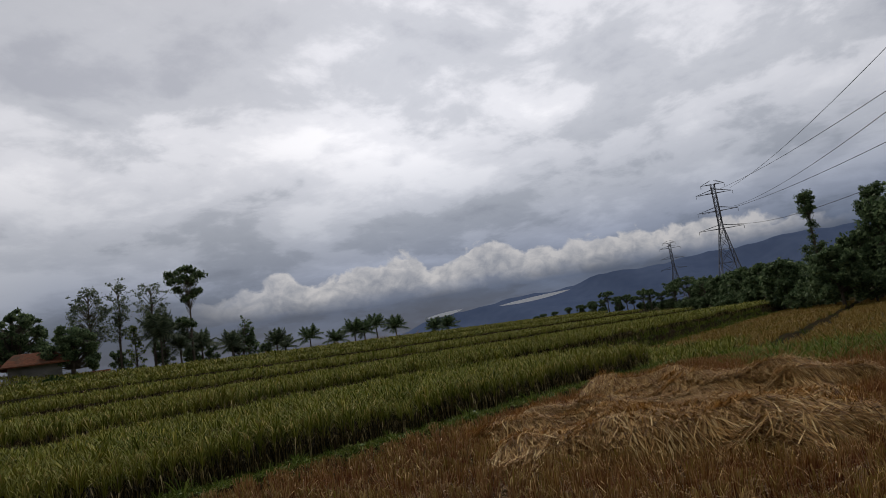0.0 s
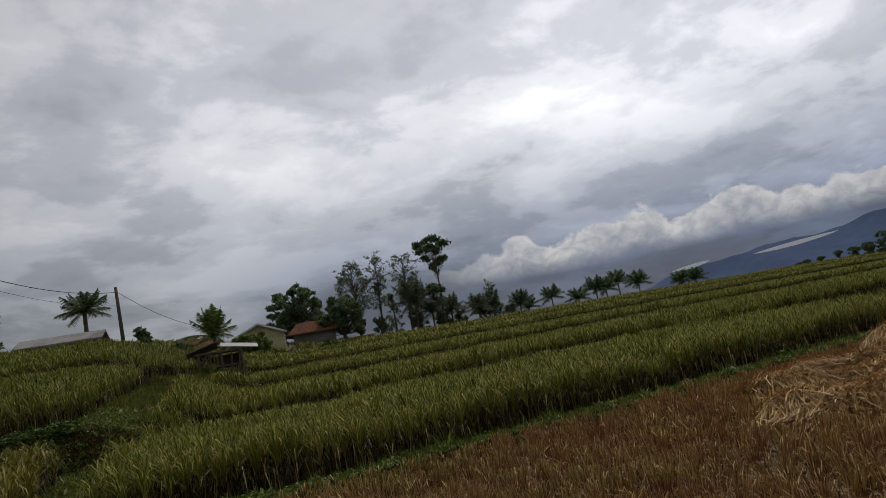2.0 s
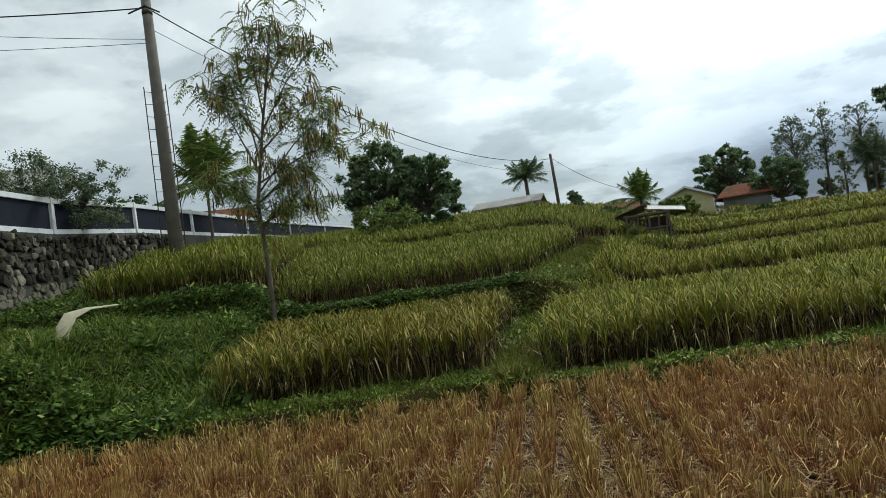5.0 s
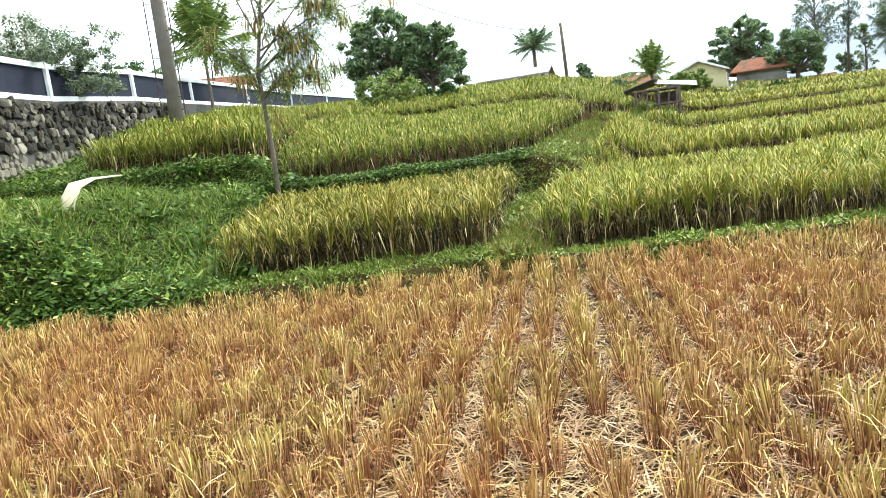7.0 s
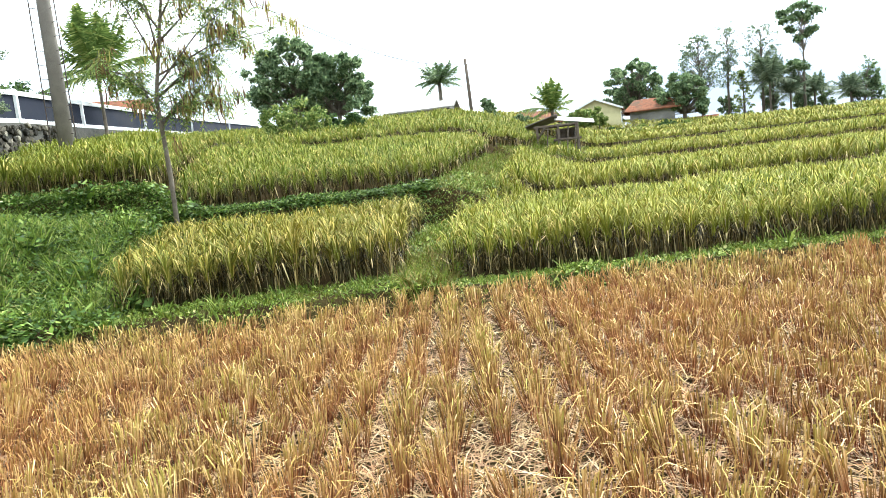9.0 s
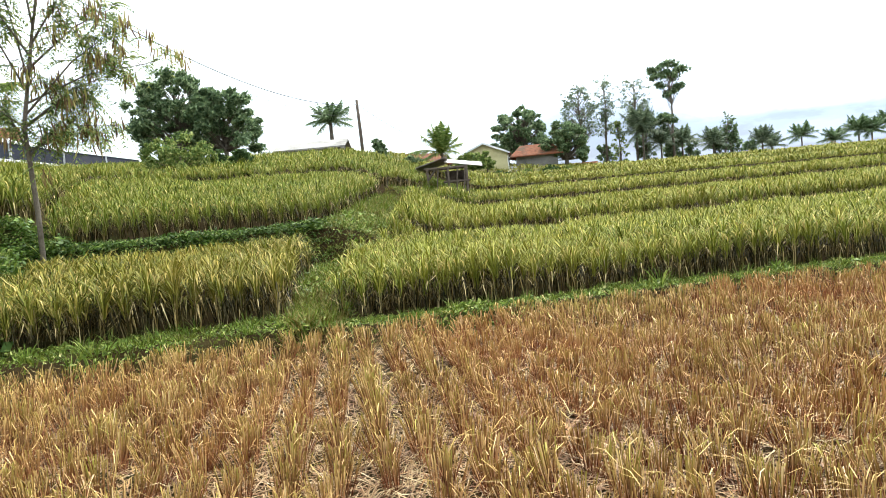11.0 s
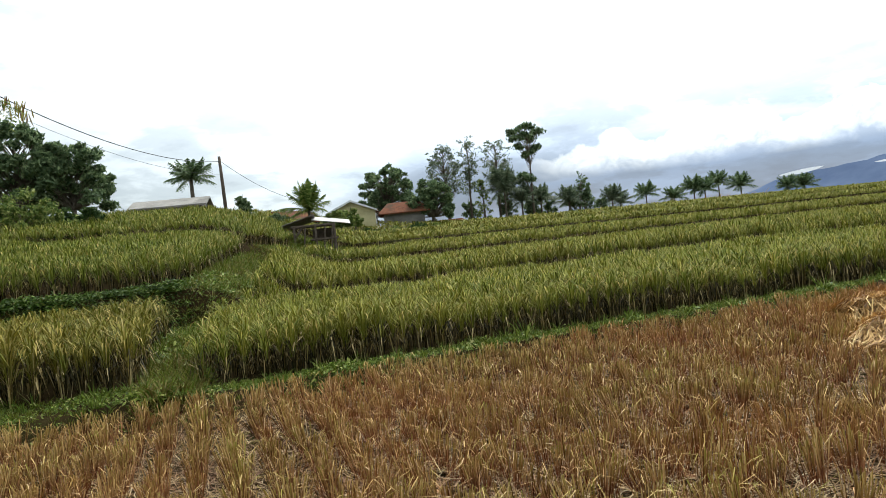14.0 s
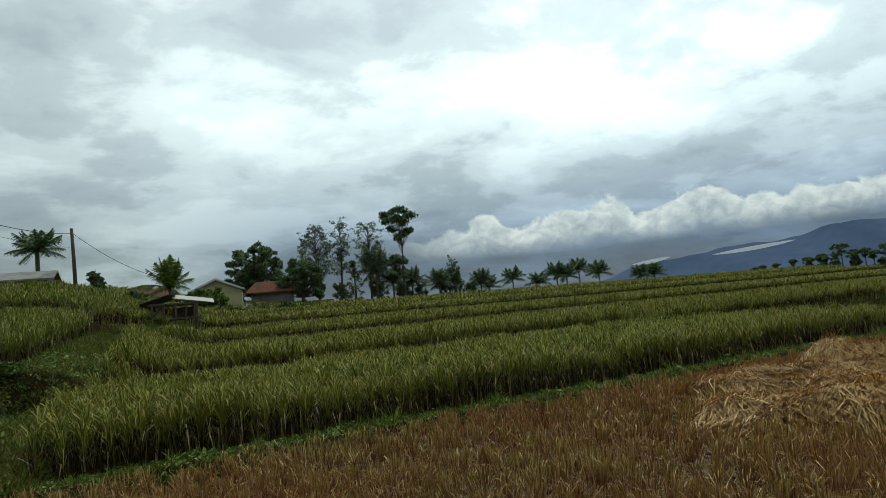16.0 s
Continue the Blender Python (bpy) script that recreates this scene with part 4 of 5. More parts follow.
def tree(place, height, trunk_r, crown, label, leaf=M_LEAF, size=0.25, puff=0.05, leaves=90, seed=0, lean=(0, 0), category="tree", name="tree", stem=0.93):
    """crown: (x, y, z, across, up, puffs) ovals as shares of the height; each is filled with small leafy puffs on limbs."""
    rng = R(seed)
    ob = thing(name, place, label, category)
    H = height
    knots = [Vector((0, 0, -0.5)), Vector((lean[0] * 0.1, lean[1] * 0.1, H * 0.25)), Vector((lean[0] * 0.4 + 0.01 * H, lean[1] * 0.4, H * 0.55)), Vector((lean[0], lean[1], H * stem))]
    pieces = [tube(knots, [trunk_r * 1.2, trunk_r * 0.85, trunk_r * 0.55, trunk_r * 0.12], 8)]

    def on_trunk(f):
        return knots[1].lerp(knots[2], (f - 0.25) / 0.3) if f < 0.55 else knots[2].lerp(knots[3], min(1, (f - 0.55) / (stem - 0.55 + 1e-6)))
    clouds = []
    for x, y, z, a, b, n in crown:
        c = np.array((x, y, z)) * H
        for _ in range(n):
            d = rng.normal(size=3)
            d /= np.linalg.norm(d)
            p = c + d * rng.uniform(0.25, 1.0) ** 0.6 * np.array((a, a, b)) * H
            f = max(0.26, min(stem, p[2] / H - 0.12 - 0.5 * math.hypot(p[0], p[1]) / H))
            k = on_trunk(f)
            mid = k.lerp(Vector(p), 0.5) + Vector(rng.normal(0, 0.012, 3)) * H
            pieces.append(tube([k, mid, Vector(p)], [trunk_r * 0.22, trunk_r * 0.13, trunk_r * 0.04], 4, False))
            r = puff * H * rng.uniform(0.6, 1.35)
            clouds.append(leaf_cloud(rng, p, (r, r, r * 0.75), max(10, int(leaves * rng.uniform(0.6, 1.3))), size, 0.0, 0.1))
    v, f = joined(pieces)
    part("trunk", mesh_from("trunk", v, f, M_BARK, True), ob)
    part("crown", tri_mesh("crown", *many(clouds), leaf), ob)
    return ob


def airy_tree(place, height, trunk_r, profile, tips, label, leaf, seed=0, leaves=15, size=0.115, spray=0.042, lean=(0, 0), bare=0.0):
    """A tall open tree: rising limbs that end in small sprays of leaves along the outside of the crown.
    profile: (share of the height, half width as a share of the height) from the foot of the crown to its top."""
    rng = R(seed)
    ob = thing("tree", place, label, "tree")
    H = height
    hs, ws = [a for a, _ in profile], [b for _, b in profile]
    bend = rng.normal(0, 0.012, (4, 2)) * H
    knots = [Vector((bend[i][0] * (i > 0) + lean[0] * t, bend[i][1] * (i > 0) + lean[1] * t, H * t - 0.5 * (i == 0))) for i, t in enumerate((0, 0.35, 0.7, 0.97))]
    pieces = [tube(knots, [trunk_r * 1.25, trunk_r, trunk_r * 0.6, trunk_r * 0.15], 8)]

    def stem(f):
        f = min(0.97, max(0.0, f))
        i = 0 if f < 0.35 else 1 if f < 0.7 else 2
        lo, hi = (0, 0.35, 0.7)[i], (0.35, 0.7, 0.97)[i]
        return knots[i].lerp(knots[i + 1], (f - lo) / (hi - lo))
    clouds = []
    for k in range(tips):
        f = hs[0] + (hs[-1] - hs[0]) * rng.uniform(0, 1)
        r = float(np.interp(f, hs, ws)) * H * rng.uniform(0.55, 1.08)
        a = 2.4 * k + rng.uniform(-0.5, 0.5)
        root = stem(f - 0.04 - 0.75 * r / H)
        c = stem(f)
        tip = Vector((c.x + math.cos(a) * r, c.y + math.sin(a) * r, f * H + rng.normal(0, 0.012) * H))
        mid = root.lerp(tip, 0.55) + Vector((0, 0, 0.10 * r))
        pieces.append(tube([root, mid, tip], [trunk_r * 0.26, trunk_r * 0.16, trunk_r * 0.05], 4, False))
        if rng.uniform() < bare:
            continue
        for _ in range(2):
            q = np.array(tip.lerp(mid, rng.uniform(0, 0.35))) + rng.normal(0, 0.02, 3) * H
            d = spray * H * rng.uniform(0.6, 1.3)
            clouds.append(leaf_cloud(rng, q, (d, d, d * 0.55), leaves, size, 0.7, 0.05))
    v, f = joined(pieces)
    part("trunk", mesh_from("trunk", v, f, M_BARK, True), ob)
    part("crown", tri_mesh("crown", *many(clouds), leaf), ob)
    return ob


def palm(place, height, trunk_r, count, length, label, seed=0, lean=(0, 0), leaf=M_LEAF_DARK, upright=0.85):
    rng = R(seed)
    n = int(count * 1.3)
    ob = thing("palm_tree", place, label, "palm tree")
    pts = [Vector((lean[0] * t * t, lean[1] * t * t, height * t - 0.3 * (t == 0))) for t in (0, 0.25, 0.5, 0.75, 1)]
    v, f = tube(pts, [trunk_r * 1.3, trunk_r, trunk_r * 0.9, trunk_r * 0.85, trunk_r * 0.8], 8)
    part("trunk", mesh_from("trunk", v, f, M_BARK, True), ob)
    top = np.array(pts[-1])
    for k in range(n):
        a = 2.4 * k + rng.uniform(-0.3, 0.3)
        rise = upright * 2.2 * (1 - 1.05 * (k + rng.uniform(-0.5, 0.5)) / n)
        w = np.array([math.cos(a), math.sin(a), 0])
        s = np.array([-w[1], w[0], 0])
        L = length * rng.uniform(0.8, 1.1)
        flat = 1 / math.sqrt(1 + rise * rise)
        spine = [top + (w * t * (1 - 0.1 * t * t) + np.array([0, 0, rise * t])) * L * flat + np.array([0, 0, -L * (0.10 + 0.24 * flat) * t * t]) for t in np.linspace(0, 1, 8)]
        V, T = [], []
        for i in range(7):
            p, q = spine[i], spine[i + 1]
            o = len(V)
            r = 0.035 * L / 3 * (1 - i / 8)
            V += [p + s * r, p - s * r, q]
            T.append((o, o + 1, o + 2))
            for j in range(6):
                m = p + (q - p) * (j + 0.5) / 6
                t = (i + (j + 0.5) / 6) / 7
                ll = 0.30 * L * math.sin(math.pi * min(0.97, 0.12 + 0.85 * t)) * rng.uniform(0.8, 1.1)
                along = (q - p) / (np.linalg.norm(q - p) + 1e-9)
                for sg in (1, -1):
                    tip = m + sg * s * ll * 0.8 + along * ll * 0.5 + np.array([0, 0, -ll * rng.uniform(0.25, 0.85)])
                    b = along * 0.048 * L / 3
                    o = len(V)
                    V += [m - b, m + b, tip]
                    T.append((o, o + 1, o + 2))
        part("frond", tri_mesh("frond", np.array(V), np.array(T), leaf), ob)
    return ob


def on_ground(x, y, up=0.0):
    return (x, y, float(ground_z(x, y)) + up)


# sapling on the bank
def sapling():
    rng = R(77)
    ob = thing("young_tree", on_ground(-2.37, 13.85, 0), "slender young tree with feathery leaves and brown seed pods", "tree")
    H = 6.3
    tr = [Vector((0, 0, -0.2)), Vector((0.02, 0, 1.6)), Vector((-0.02, 0, 3.0)), Vector((0.28, 0, 4.6)), Vector((0.66, 0, H))]
    pieces = [tube(tr, [0.050, 0.044, 0.038, 0.026, 0.010], 7)]
    leaves, pods = [], []
    limbs = [(2.6, -0.5, 0.4, 3.6), (2.5, 0.9, -0.3, 3.0), (3.0, -1.1, 0.2, 3.7), (3.0, 1.6, 0.3, 4.0), (3.6, -0.7, -0.5, 5.2), (3.4, 2.0, -0.2, 4.0), (3.8, -0.4, 0.5, 6.0), (4.0, 1.5, 0.4, 5.2), (4.4, 1.2, -0.4, 5.8), (4.7, -0.2, 0.2, 6.6), (4.2, -0.9, -0.3, 5.6), (3.2, 1.7, -0.5, 4.6), (2.6, 1.3, 0.6, 2.9), (5.2, 0.9, 0.1, 6.6), (3.0, 1.1, 0.3, 3.5), (4.9, 0.5, -0.3, 6.9)]
    for z0, dx, dy, z1 in limbs:
        t = z0 / H
        base = tr[1].lerp(tr[2], (z0 - 1.6) / 1.4) if z0 < 3 else tr[2].lerp(tr[3], (z0 - 3) / 1.6) if z0 < 4.6 else tr[3].lerp(tr[4], (z0 - 4.6) / 1.7)
        end = Vector((base.x + dx, dy, z1))
        mid = base.lerp(end, 0.5) + Vector((0, 0, 0.15))
        pieces.append(tube([base, mid, end], [0.022, 0.013, 0.005], 5, False))
        for _ in range(15):
            u = rng.uniform(0.25, 1.05)
            p = base.lerp(mid, u * 2) if u < 0.5 else mid.lerp(end, u * 2 - 1)
            e = p + Vector((rng.normal(0, 0.28), rng.normal(0, 0.3), rng.normal(0.1, 0.22)))
            pieces.append(tube([p, e], [0.008, 0.003], 3, False))
            for _ in range(6):
                # feather leaf: a thin spine with small leaflets
                q = np.array(p.lerp(e, rng.uniform(0.2, 1)))
                a = rng.uniform(0, 2 * math.pi)
                w = np.array([math.cos(a), math.sin(a), rng.uniform(-0.8, 0.35)])
                side = np.array([-math.sin(a), math.cos(a), 0])
                V, T = [], []
                for i in range(7):
                    m = q + w * 0.045 * (i + 1) + np.array([0, 0, -0.004 * i * i])
                    for sg in (1, -1):
                        o = len(V)
                        tip = m + sg * side * 0.062 + w * 0.03 - np.array([0, 0, 0.03])
                        V += [m - w * 0.017, m + w * 0.02, tip]
                        T.append((o, o + 1, o + 2))
                leaves.append((np.array(V), np.array(T)))
            if rng.uniform() < (0.5 if dx > 1 else 0.2):
                for _ in range(rng.integers(8, 18)):
                    q = np.array(e) + rng.normal(0, 0.07, 3)
                    L = rng.uniform(0.14, 0.30)
                    b = rng.normal(0, 0.05, 2)
                    V = np.array([q + [-0.006, 0, 0], q + [0.006, 0, 0], q + [b[0] * 0.5 - 0.013, b[1] * 0.5, -L * 0.6], q + [b[0] * 0.5 + 0.013, b[1] * 0.5, -L * 0.6], q + [b[0], b[1], -L]])
                    pods.append((V, np.array([(0, 1, 3), (0, 3, 2), (2, 3, 4)])))
    v, f = joined(pieces)
    part("trunk", mesh_from("trunk", v, f, M_BARK, True), ob)
    part("leaves", tri_mesh("leaves", *many(leaves), M_LEAF_LIGHT), ob)
    tagged(part("seed_growth", tri_mesh("seed_growth", *many(pods), M_POD), ob, "hanging brown and yellow seed growth"), kind="stuff")


sapling()

def dome(seed, n=26, wide=0.38, low=0.30, high=0.93):
    """A broad crown of separate leafy boughs with gaps between them."""
    rng = R(seed)
    out_ = [(0, 0, 0.55, 0.24, 0.2, 30)]
    for k in range(n):
        t = (k + 0.5) / n
        zc = low + (high - low) * t
        r = wide * math.sqrt(max(0.05, 1 - ((t - 0.28) / 0.78) ** 2)) * rng.uniform(0.72, 1.05)
        a = 2.4 * k + rng.uniform(-0.4, 0.4)
        b = rng.uniform(0.085, 0.14)
        out_.append((math.cos(a) * r, math.sin(a) * r, zc, b, b * 0.7, 6))
    return out_


ROUND = dome(401)
ROUND_B = dome(402, 30, 0.42, 0.28, 0.95)
OVAL = [(0, 0, 0.90, 0.085, 0.08, 28), (0, 0, 0.79, 0.145, 0.09, 50), (0, 0, 0.67, 0.175, 0.07, 44), (0, 0, 0.58, 0.17, 0.03, 14)]
SLIM = [(0, 0, 0.92, 0.065, 0.06, 26), (0.01, 0, 0.82, 0.085, 0.05, 22), (0.0, 0, 0.64, 0.05, 0.08, 8), (0.02, 0, 0.44, 0.12, 0.12, 50), (0.03, 0, 0.30, 0.14, 0.08, 22)]
UMBRELLA = [(0, 0, 0.9, 0.34, 0.05, 16), (-0.25, 0, 0.80, 0.28, 0.04, 10), (0.3, 0.05, 0.82, 0.26, 0.04, 10), (0.1, 0.1, 0.62, 0.3, 0.06, 9)]
BUSH = [(0, 0, 0.5, 0.55, 0.36, 40), (-0.3, 0, 0.4, 0.45, 0.3, 18), (0.35, 0.1, 0.4, 0.5, 0.3, 18)]
BLACK = [(0.02, 0, 0.945, 0.085, 0.03, 10), (-0.13, 0.03, 0.90, 0.07, 0.03, 8), (0.15, 0.02, 0.905, 0.075, 0.035, 9), (-0.02, 0, 0.86, 0.07, 0.03, 8), (-0.16, -0.05, 0.825, 0.06, 0.02, 7), (0.10, 0.08, 0.84, 0.06, 0.025, 6), (0.11, 0, 0.745, 0.055, 0.02, 7), (-0.10, 0.02, 0.755, 0.05, 0.02, 6), (0.03, 0, 0.70, 0.055, 0.02, 6), (-0.06, 0, 0.66, 0.03, 0.015, 3), (-0.10, 0, 0.455, 0.075, 0.03, 9), (-0.16, 0.03, 0.415, 0.05, 0.02, 6), (-0.02, 0, 0.43, 0.05, 0.025, 6)]
SCRUB = [(0, 0, 0.62, 0.20, 0.28, 26), (0.1, 0, 0.35, 0.24, 0.2, 16)]

tree((0.2, 40, 4.2), 5.5, 0.16, ROUND_B, "dense dark round-crowned tree beside the village", M_LEAF_DARK, 0.11, 0.055, 110, 1)
tree((2.5, 39.2, 4.1), 4.7, 0.14, ROUND, "dense dark round-crowned tree beside the village", M_LEAF_DARK, 0.11, 0.06, 110, 2)
tree((0.1, 30, 3.1), 2.5, 0.06, BUSH, "light green leafy shrub at the edge of the rice", M_LEAF_LIGHT, 0.07, 0.11, 110, 3, category="shrub", name="shrub", stem=0.7)
tree((2.2, 31, 3.2), 1.7, 0.05, BUSH, "leafy shrub with dry brown tips below the dark tree", M_LEAF, 0.07, 0.11, 90, 33, category="shrub", name="shrub", stem=0.7)
tree((-9.7, 20.6, 4.2), 3.1, 0.06, BUSH, "loose green shrub leaning over the painted wall", M_LEAF_GREY, 0.045, 0.09, 170, 4, category="shrub", name="shrub", stem=0.7)
tree((-9.35, 21.3, 4.2), 2.3, 0.05, BUSH, "low leafy shrub hanging over the painted wall", M_LEAF_GREY, 0.045, 0.09, 150, 38, category="shrub", name="shrub", stem=0.7)
tree((-11.2, 33, 5.3), 2.5, 0.06, BUSH, "leafy tree top behind the painted wall", M_LEAF, 0.08, 0.11, 70, 5, category="shrub", name="shrub", stem=0.7)
palm((-7.1, 29.6, 4.0), 2.8, 0.07, 20, 3.0, "young coconut palm behind the painted wall", 6, leaf=M_LEAF_LIGHT, upright=1.7)
palm((10.7, 51, 4.6), 3.6, 0.16, 22, 2.3, "coconut palm behind the grey-roofed house", 7)
palm((17.6, 47, 3.4), 1.7, 0.13, 20, 2.6, "young coconut palm beside the houses", 8, leaf=M_LEAF_LIGHT, upright=1.9)
tree((15.0, 46.5, 3.6), 1.6, 0.08, BUSH, "round green bush near the pole", M_LEAF_DARK, 0.09, 0.11, 90, 34, category="shrub", name="shrub", stem=0.7)
tree((12.0, 43.2, 4.3), 1.9, 0.06, SCRUB, "small leafy tree beside the wooden pole", M_LEAF_DARK, 0.09, 0.09, 60, 35)
tree((20.5, 48.5, 3.5), 2.0, 0.08, BUSH, "light green bush beside the young palm", M_LEAF_LIGHT, 0.09, 0.11, 90, 36, category="shrub", name="shrub", stem=0.7)
tree((22.8, 51.0, 3.6), 1.9, 0.06, SCRUB, "small leafy tree before the cream house", M_LEAF_LIGHT, 0.09, 0.09, 60, 37)
tree((33.6, 66.5, 3.4), 7.2, 0.3, ROUND_B, "broad dark tree behind the red-roofed house", M_LEAF_DARK, 0.17, 0.055, 70, 9)
tree((32.2, 54.8, 3.1), 4.7, 0.2, ROUND, "broad dark tree beside the red-roofed house", M_LEAF_DARK, 0.14, 0.06, 80, 10)
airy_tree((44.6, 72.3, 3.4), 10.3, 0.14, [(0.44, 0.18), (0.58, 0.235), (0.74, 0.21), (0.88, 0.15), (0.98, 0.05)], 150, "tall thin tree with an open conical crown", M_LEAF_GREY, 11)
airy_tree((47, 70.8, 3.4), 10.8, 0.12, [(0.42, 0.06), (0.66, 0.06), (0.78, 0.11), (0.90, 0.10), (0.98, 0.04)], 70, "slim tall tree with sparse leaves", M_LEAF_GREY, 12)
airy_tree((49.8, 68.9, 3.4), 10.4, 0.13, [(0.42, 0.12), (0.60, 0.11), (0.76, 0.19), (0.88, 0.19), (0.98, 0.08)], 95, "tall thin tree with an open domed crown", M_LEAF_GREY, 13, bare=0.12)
airy_tree((47.6, 69.0, 3.3), 5.6, 0.10, [(0.18, 0.20), (0.4, 0.22), (0.7, 0.13), (1.0, 0.03)], 60, "light green conical tree below the tall trees", M_LEAF_LIGHT, 15, 14)
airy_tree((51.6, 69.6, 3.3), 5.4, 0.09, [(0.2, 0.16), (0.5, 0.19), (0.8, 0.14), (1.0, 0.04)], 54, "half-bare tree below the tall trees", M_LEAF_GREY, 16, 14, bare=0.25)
airy_tree((62.5, 69.2, 3.1), 6.2, 0.10, [(0.3, 0.20), (0.6, 0.26), (0.85, 0.2), (1.0, 0.08)], 60, "half-bare spreading tree in the grove on the hill", M_LEAF_DARK, 17, 16, bare=0.35, lean=(0.8, -0.5))
tree((53, 66.4, 3.4), 12.0, 0.15, BLACK, "tall tree with dark big-leaved tufts at its top", M_LEAF_DARK, 0.20, 0.040, 46, 14)
for k, (x, y, h) in enumerate([(51.5, 70, 4.6), (54.5, 68.5, 4.2), (58, 70, 4.4), (61.5, 69.5, 4.8), (63.5, 69, 5.6), (47.5, 72, 4.4), (66, 68.5, 3.2), (56, 71, 3.6)]):
    tree((x, y, 3.1), h, 0.1, SCRUB, "small tree in the grove on the hill", M_LEAF_DARK, 0.14, 0.075, 60, 20 + k)
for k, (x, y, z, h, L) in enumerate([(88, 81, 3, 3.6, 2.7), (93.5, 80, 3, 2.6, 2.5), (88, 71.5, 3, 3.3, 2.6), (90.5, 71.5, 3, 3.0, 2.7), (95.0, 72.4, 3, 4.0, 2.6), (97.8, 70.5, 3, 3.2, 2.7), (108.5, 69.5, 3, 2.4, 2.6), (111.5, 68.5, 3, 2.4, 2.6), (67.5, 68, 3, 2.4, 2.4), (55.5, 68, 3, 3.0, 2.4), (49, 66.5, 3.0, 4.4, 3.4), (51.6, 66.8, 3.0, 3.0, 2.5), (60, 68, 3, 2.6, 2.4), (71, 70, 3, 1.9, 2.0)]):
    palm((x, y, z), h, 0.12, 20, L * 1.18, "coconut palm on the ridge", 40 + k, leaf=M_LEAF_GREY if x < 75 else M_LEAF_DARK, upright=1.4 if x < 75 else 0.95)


# ---- the stone wall with the painted parapet ----
def wall_line(s):
    """Place along the wall; s runs from the field towards the village."""
    return np.interp(s, [0, 11, 52], [-9.8, -9.1, -2.9]), 9.0 + s, np.interp(s, [0, 11, 15.5, 20, 33, 52], [3.9, 4.28, 4.59, 4.75, 5.28, 6.3])


def painted_wall():
    ob = thing("painted_wall", (0, 0, 0), "white-framed wall with dark blue panels on a rubble stone footing", "wall")
    tagged(ob, kind="structure")
    bounds_ = [0, 5.4, 11.0, 15.45, 19.9, 26.2, 33.4, 42, 52]
    for a, b in zip(bounds_[:-1], bounds_[1:]):
        x0, y0, z0 = wall_line(a)
        x1, y1, z1 = wall_line(b)
        def slab(name, u0, u1, w, material, off=0.0):
            way = Vector((x1 - x0, y1 - y0, 0)).normalized()
            nrm = Vector((way.y, -way.x, 0))
            vs = []
            for px, py, pz in ((x0, y0, z0), (x1, y1, z1)):
                for du, dn in ((u0, -w), (u0, w), (u1, w), (u1, -w)):
                    vs.append(Vector((px, py, pz + du)) + nrm * (dn + off))
            fs = [(0, 1, 2, 3), (7, 6, 5, 4), (0, 4, 5, 1), (1, 5, 6, 2), (2, 6, 7, 3), (3, 7, 4, 0)]
            return part(name, mesh_from(name, vs, fs, material), ob)
        slab("panel", 0.14, 0.86, 0.06, M_NAVY)
        slab("bottom_rail", 0.0, 0.138, 0.11, M_WHITE)
        slab("top_rail", 0.862, 1.0, 0.12, M_WHITE)
        post = box("post", (0.24, 0.24, 1.04), M_WHITE, 0.012)
        part("post", post, ob, "", pose(x0, y0, z0 + 0.53, 0, 0, 8))
    # rubble footing
    vs, fs = [], []
    for i, s in enumerate(np.linspace(0, 52, 53)):
        x, y, z = wall_line(s)
        zb = float(ground_z(x, y)) - 0.5
        vs += [(x + 0.14, y, z), (x + 0.2, y, min(zb, z - 0.3)), (x - 0.3, y, min(zb, z - 0.3)), (x - 0.3, y, z)]
        if i:
            o = 4 * i
            fs += [(o - 4, o, o + 1, o - 3), (o - 2, o + 2, o + 3, o - 1), (o - 1, o + 3, o, o - 4)]
    part("footing", mesh_from("footing", vs, fs, M_MORTAR), ob, "dark mortar behind rubble stones")
    return ob


WALL = painted_wall()


def split_cane():
    ob = thing("bamboo_sheath", (-4.95, 11.0, float(ground_z(-4.95, 11.0))), "pale dry bamboo sheath hooked over the weeds", "plant debris")
    pts = [(-0.10, 0, 0.05), (-0.06, 0.02, 0.36), (0.03, 0.12, 0.56), (0.18, 0.42, 0.64), (0.38, 1.1, 0.66)]
    wid = [0.07, 0.11, 0.10, 0.04, 0.012]
    vs, fs = [], []
    for i, (p, w) in enumerate(zip(pts, wid)):
        for a in (-1, -0.4, 0.4, 1):
            vs.append((p[0] + a * w * 0.85, p[1] + a * w * 0.1 - 0.3 * w * (1 - a * a), p[2] - a * w * 0.45))
        if i:
            o = 4 * i
            fs += [(o - 4 + j, o - 3 + j, o + 1 + j, o + j) for j in range(3)]
    me = mesh_from("sheath", vs, fs, M_PALE, True)
    s = part("sheath", me, ob)
    m = s.modifiers.new("thickness", "SOLIDIFY")
    m.thickness = 0.012


split_cane()



# ---- poles and wires ----
def pole(place, height, r0, r1, label, lean=(0, 0), material=M_CONCRETE):
    ob = thing("utility_pole", place, label, "utility pole")
    v, f = tube([(0, 0, -0.6), (lean[0] * 0.5, lean[1] * 0.5, height / 2), (lean[0], lean[1], height)], [r0, (r0 + r1) / 2, r1], 14)
    part("shaft", mesh_from("shaft", v, f, material, True), ob)
    return ob


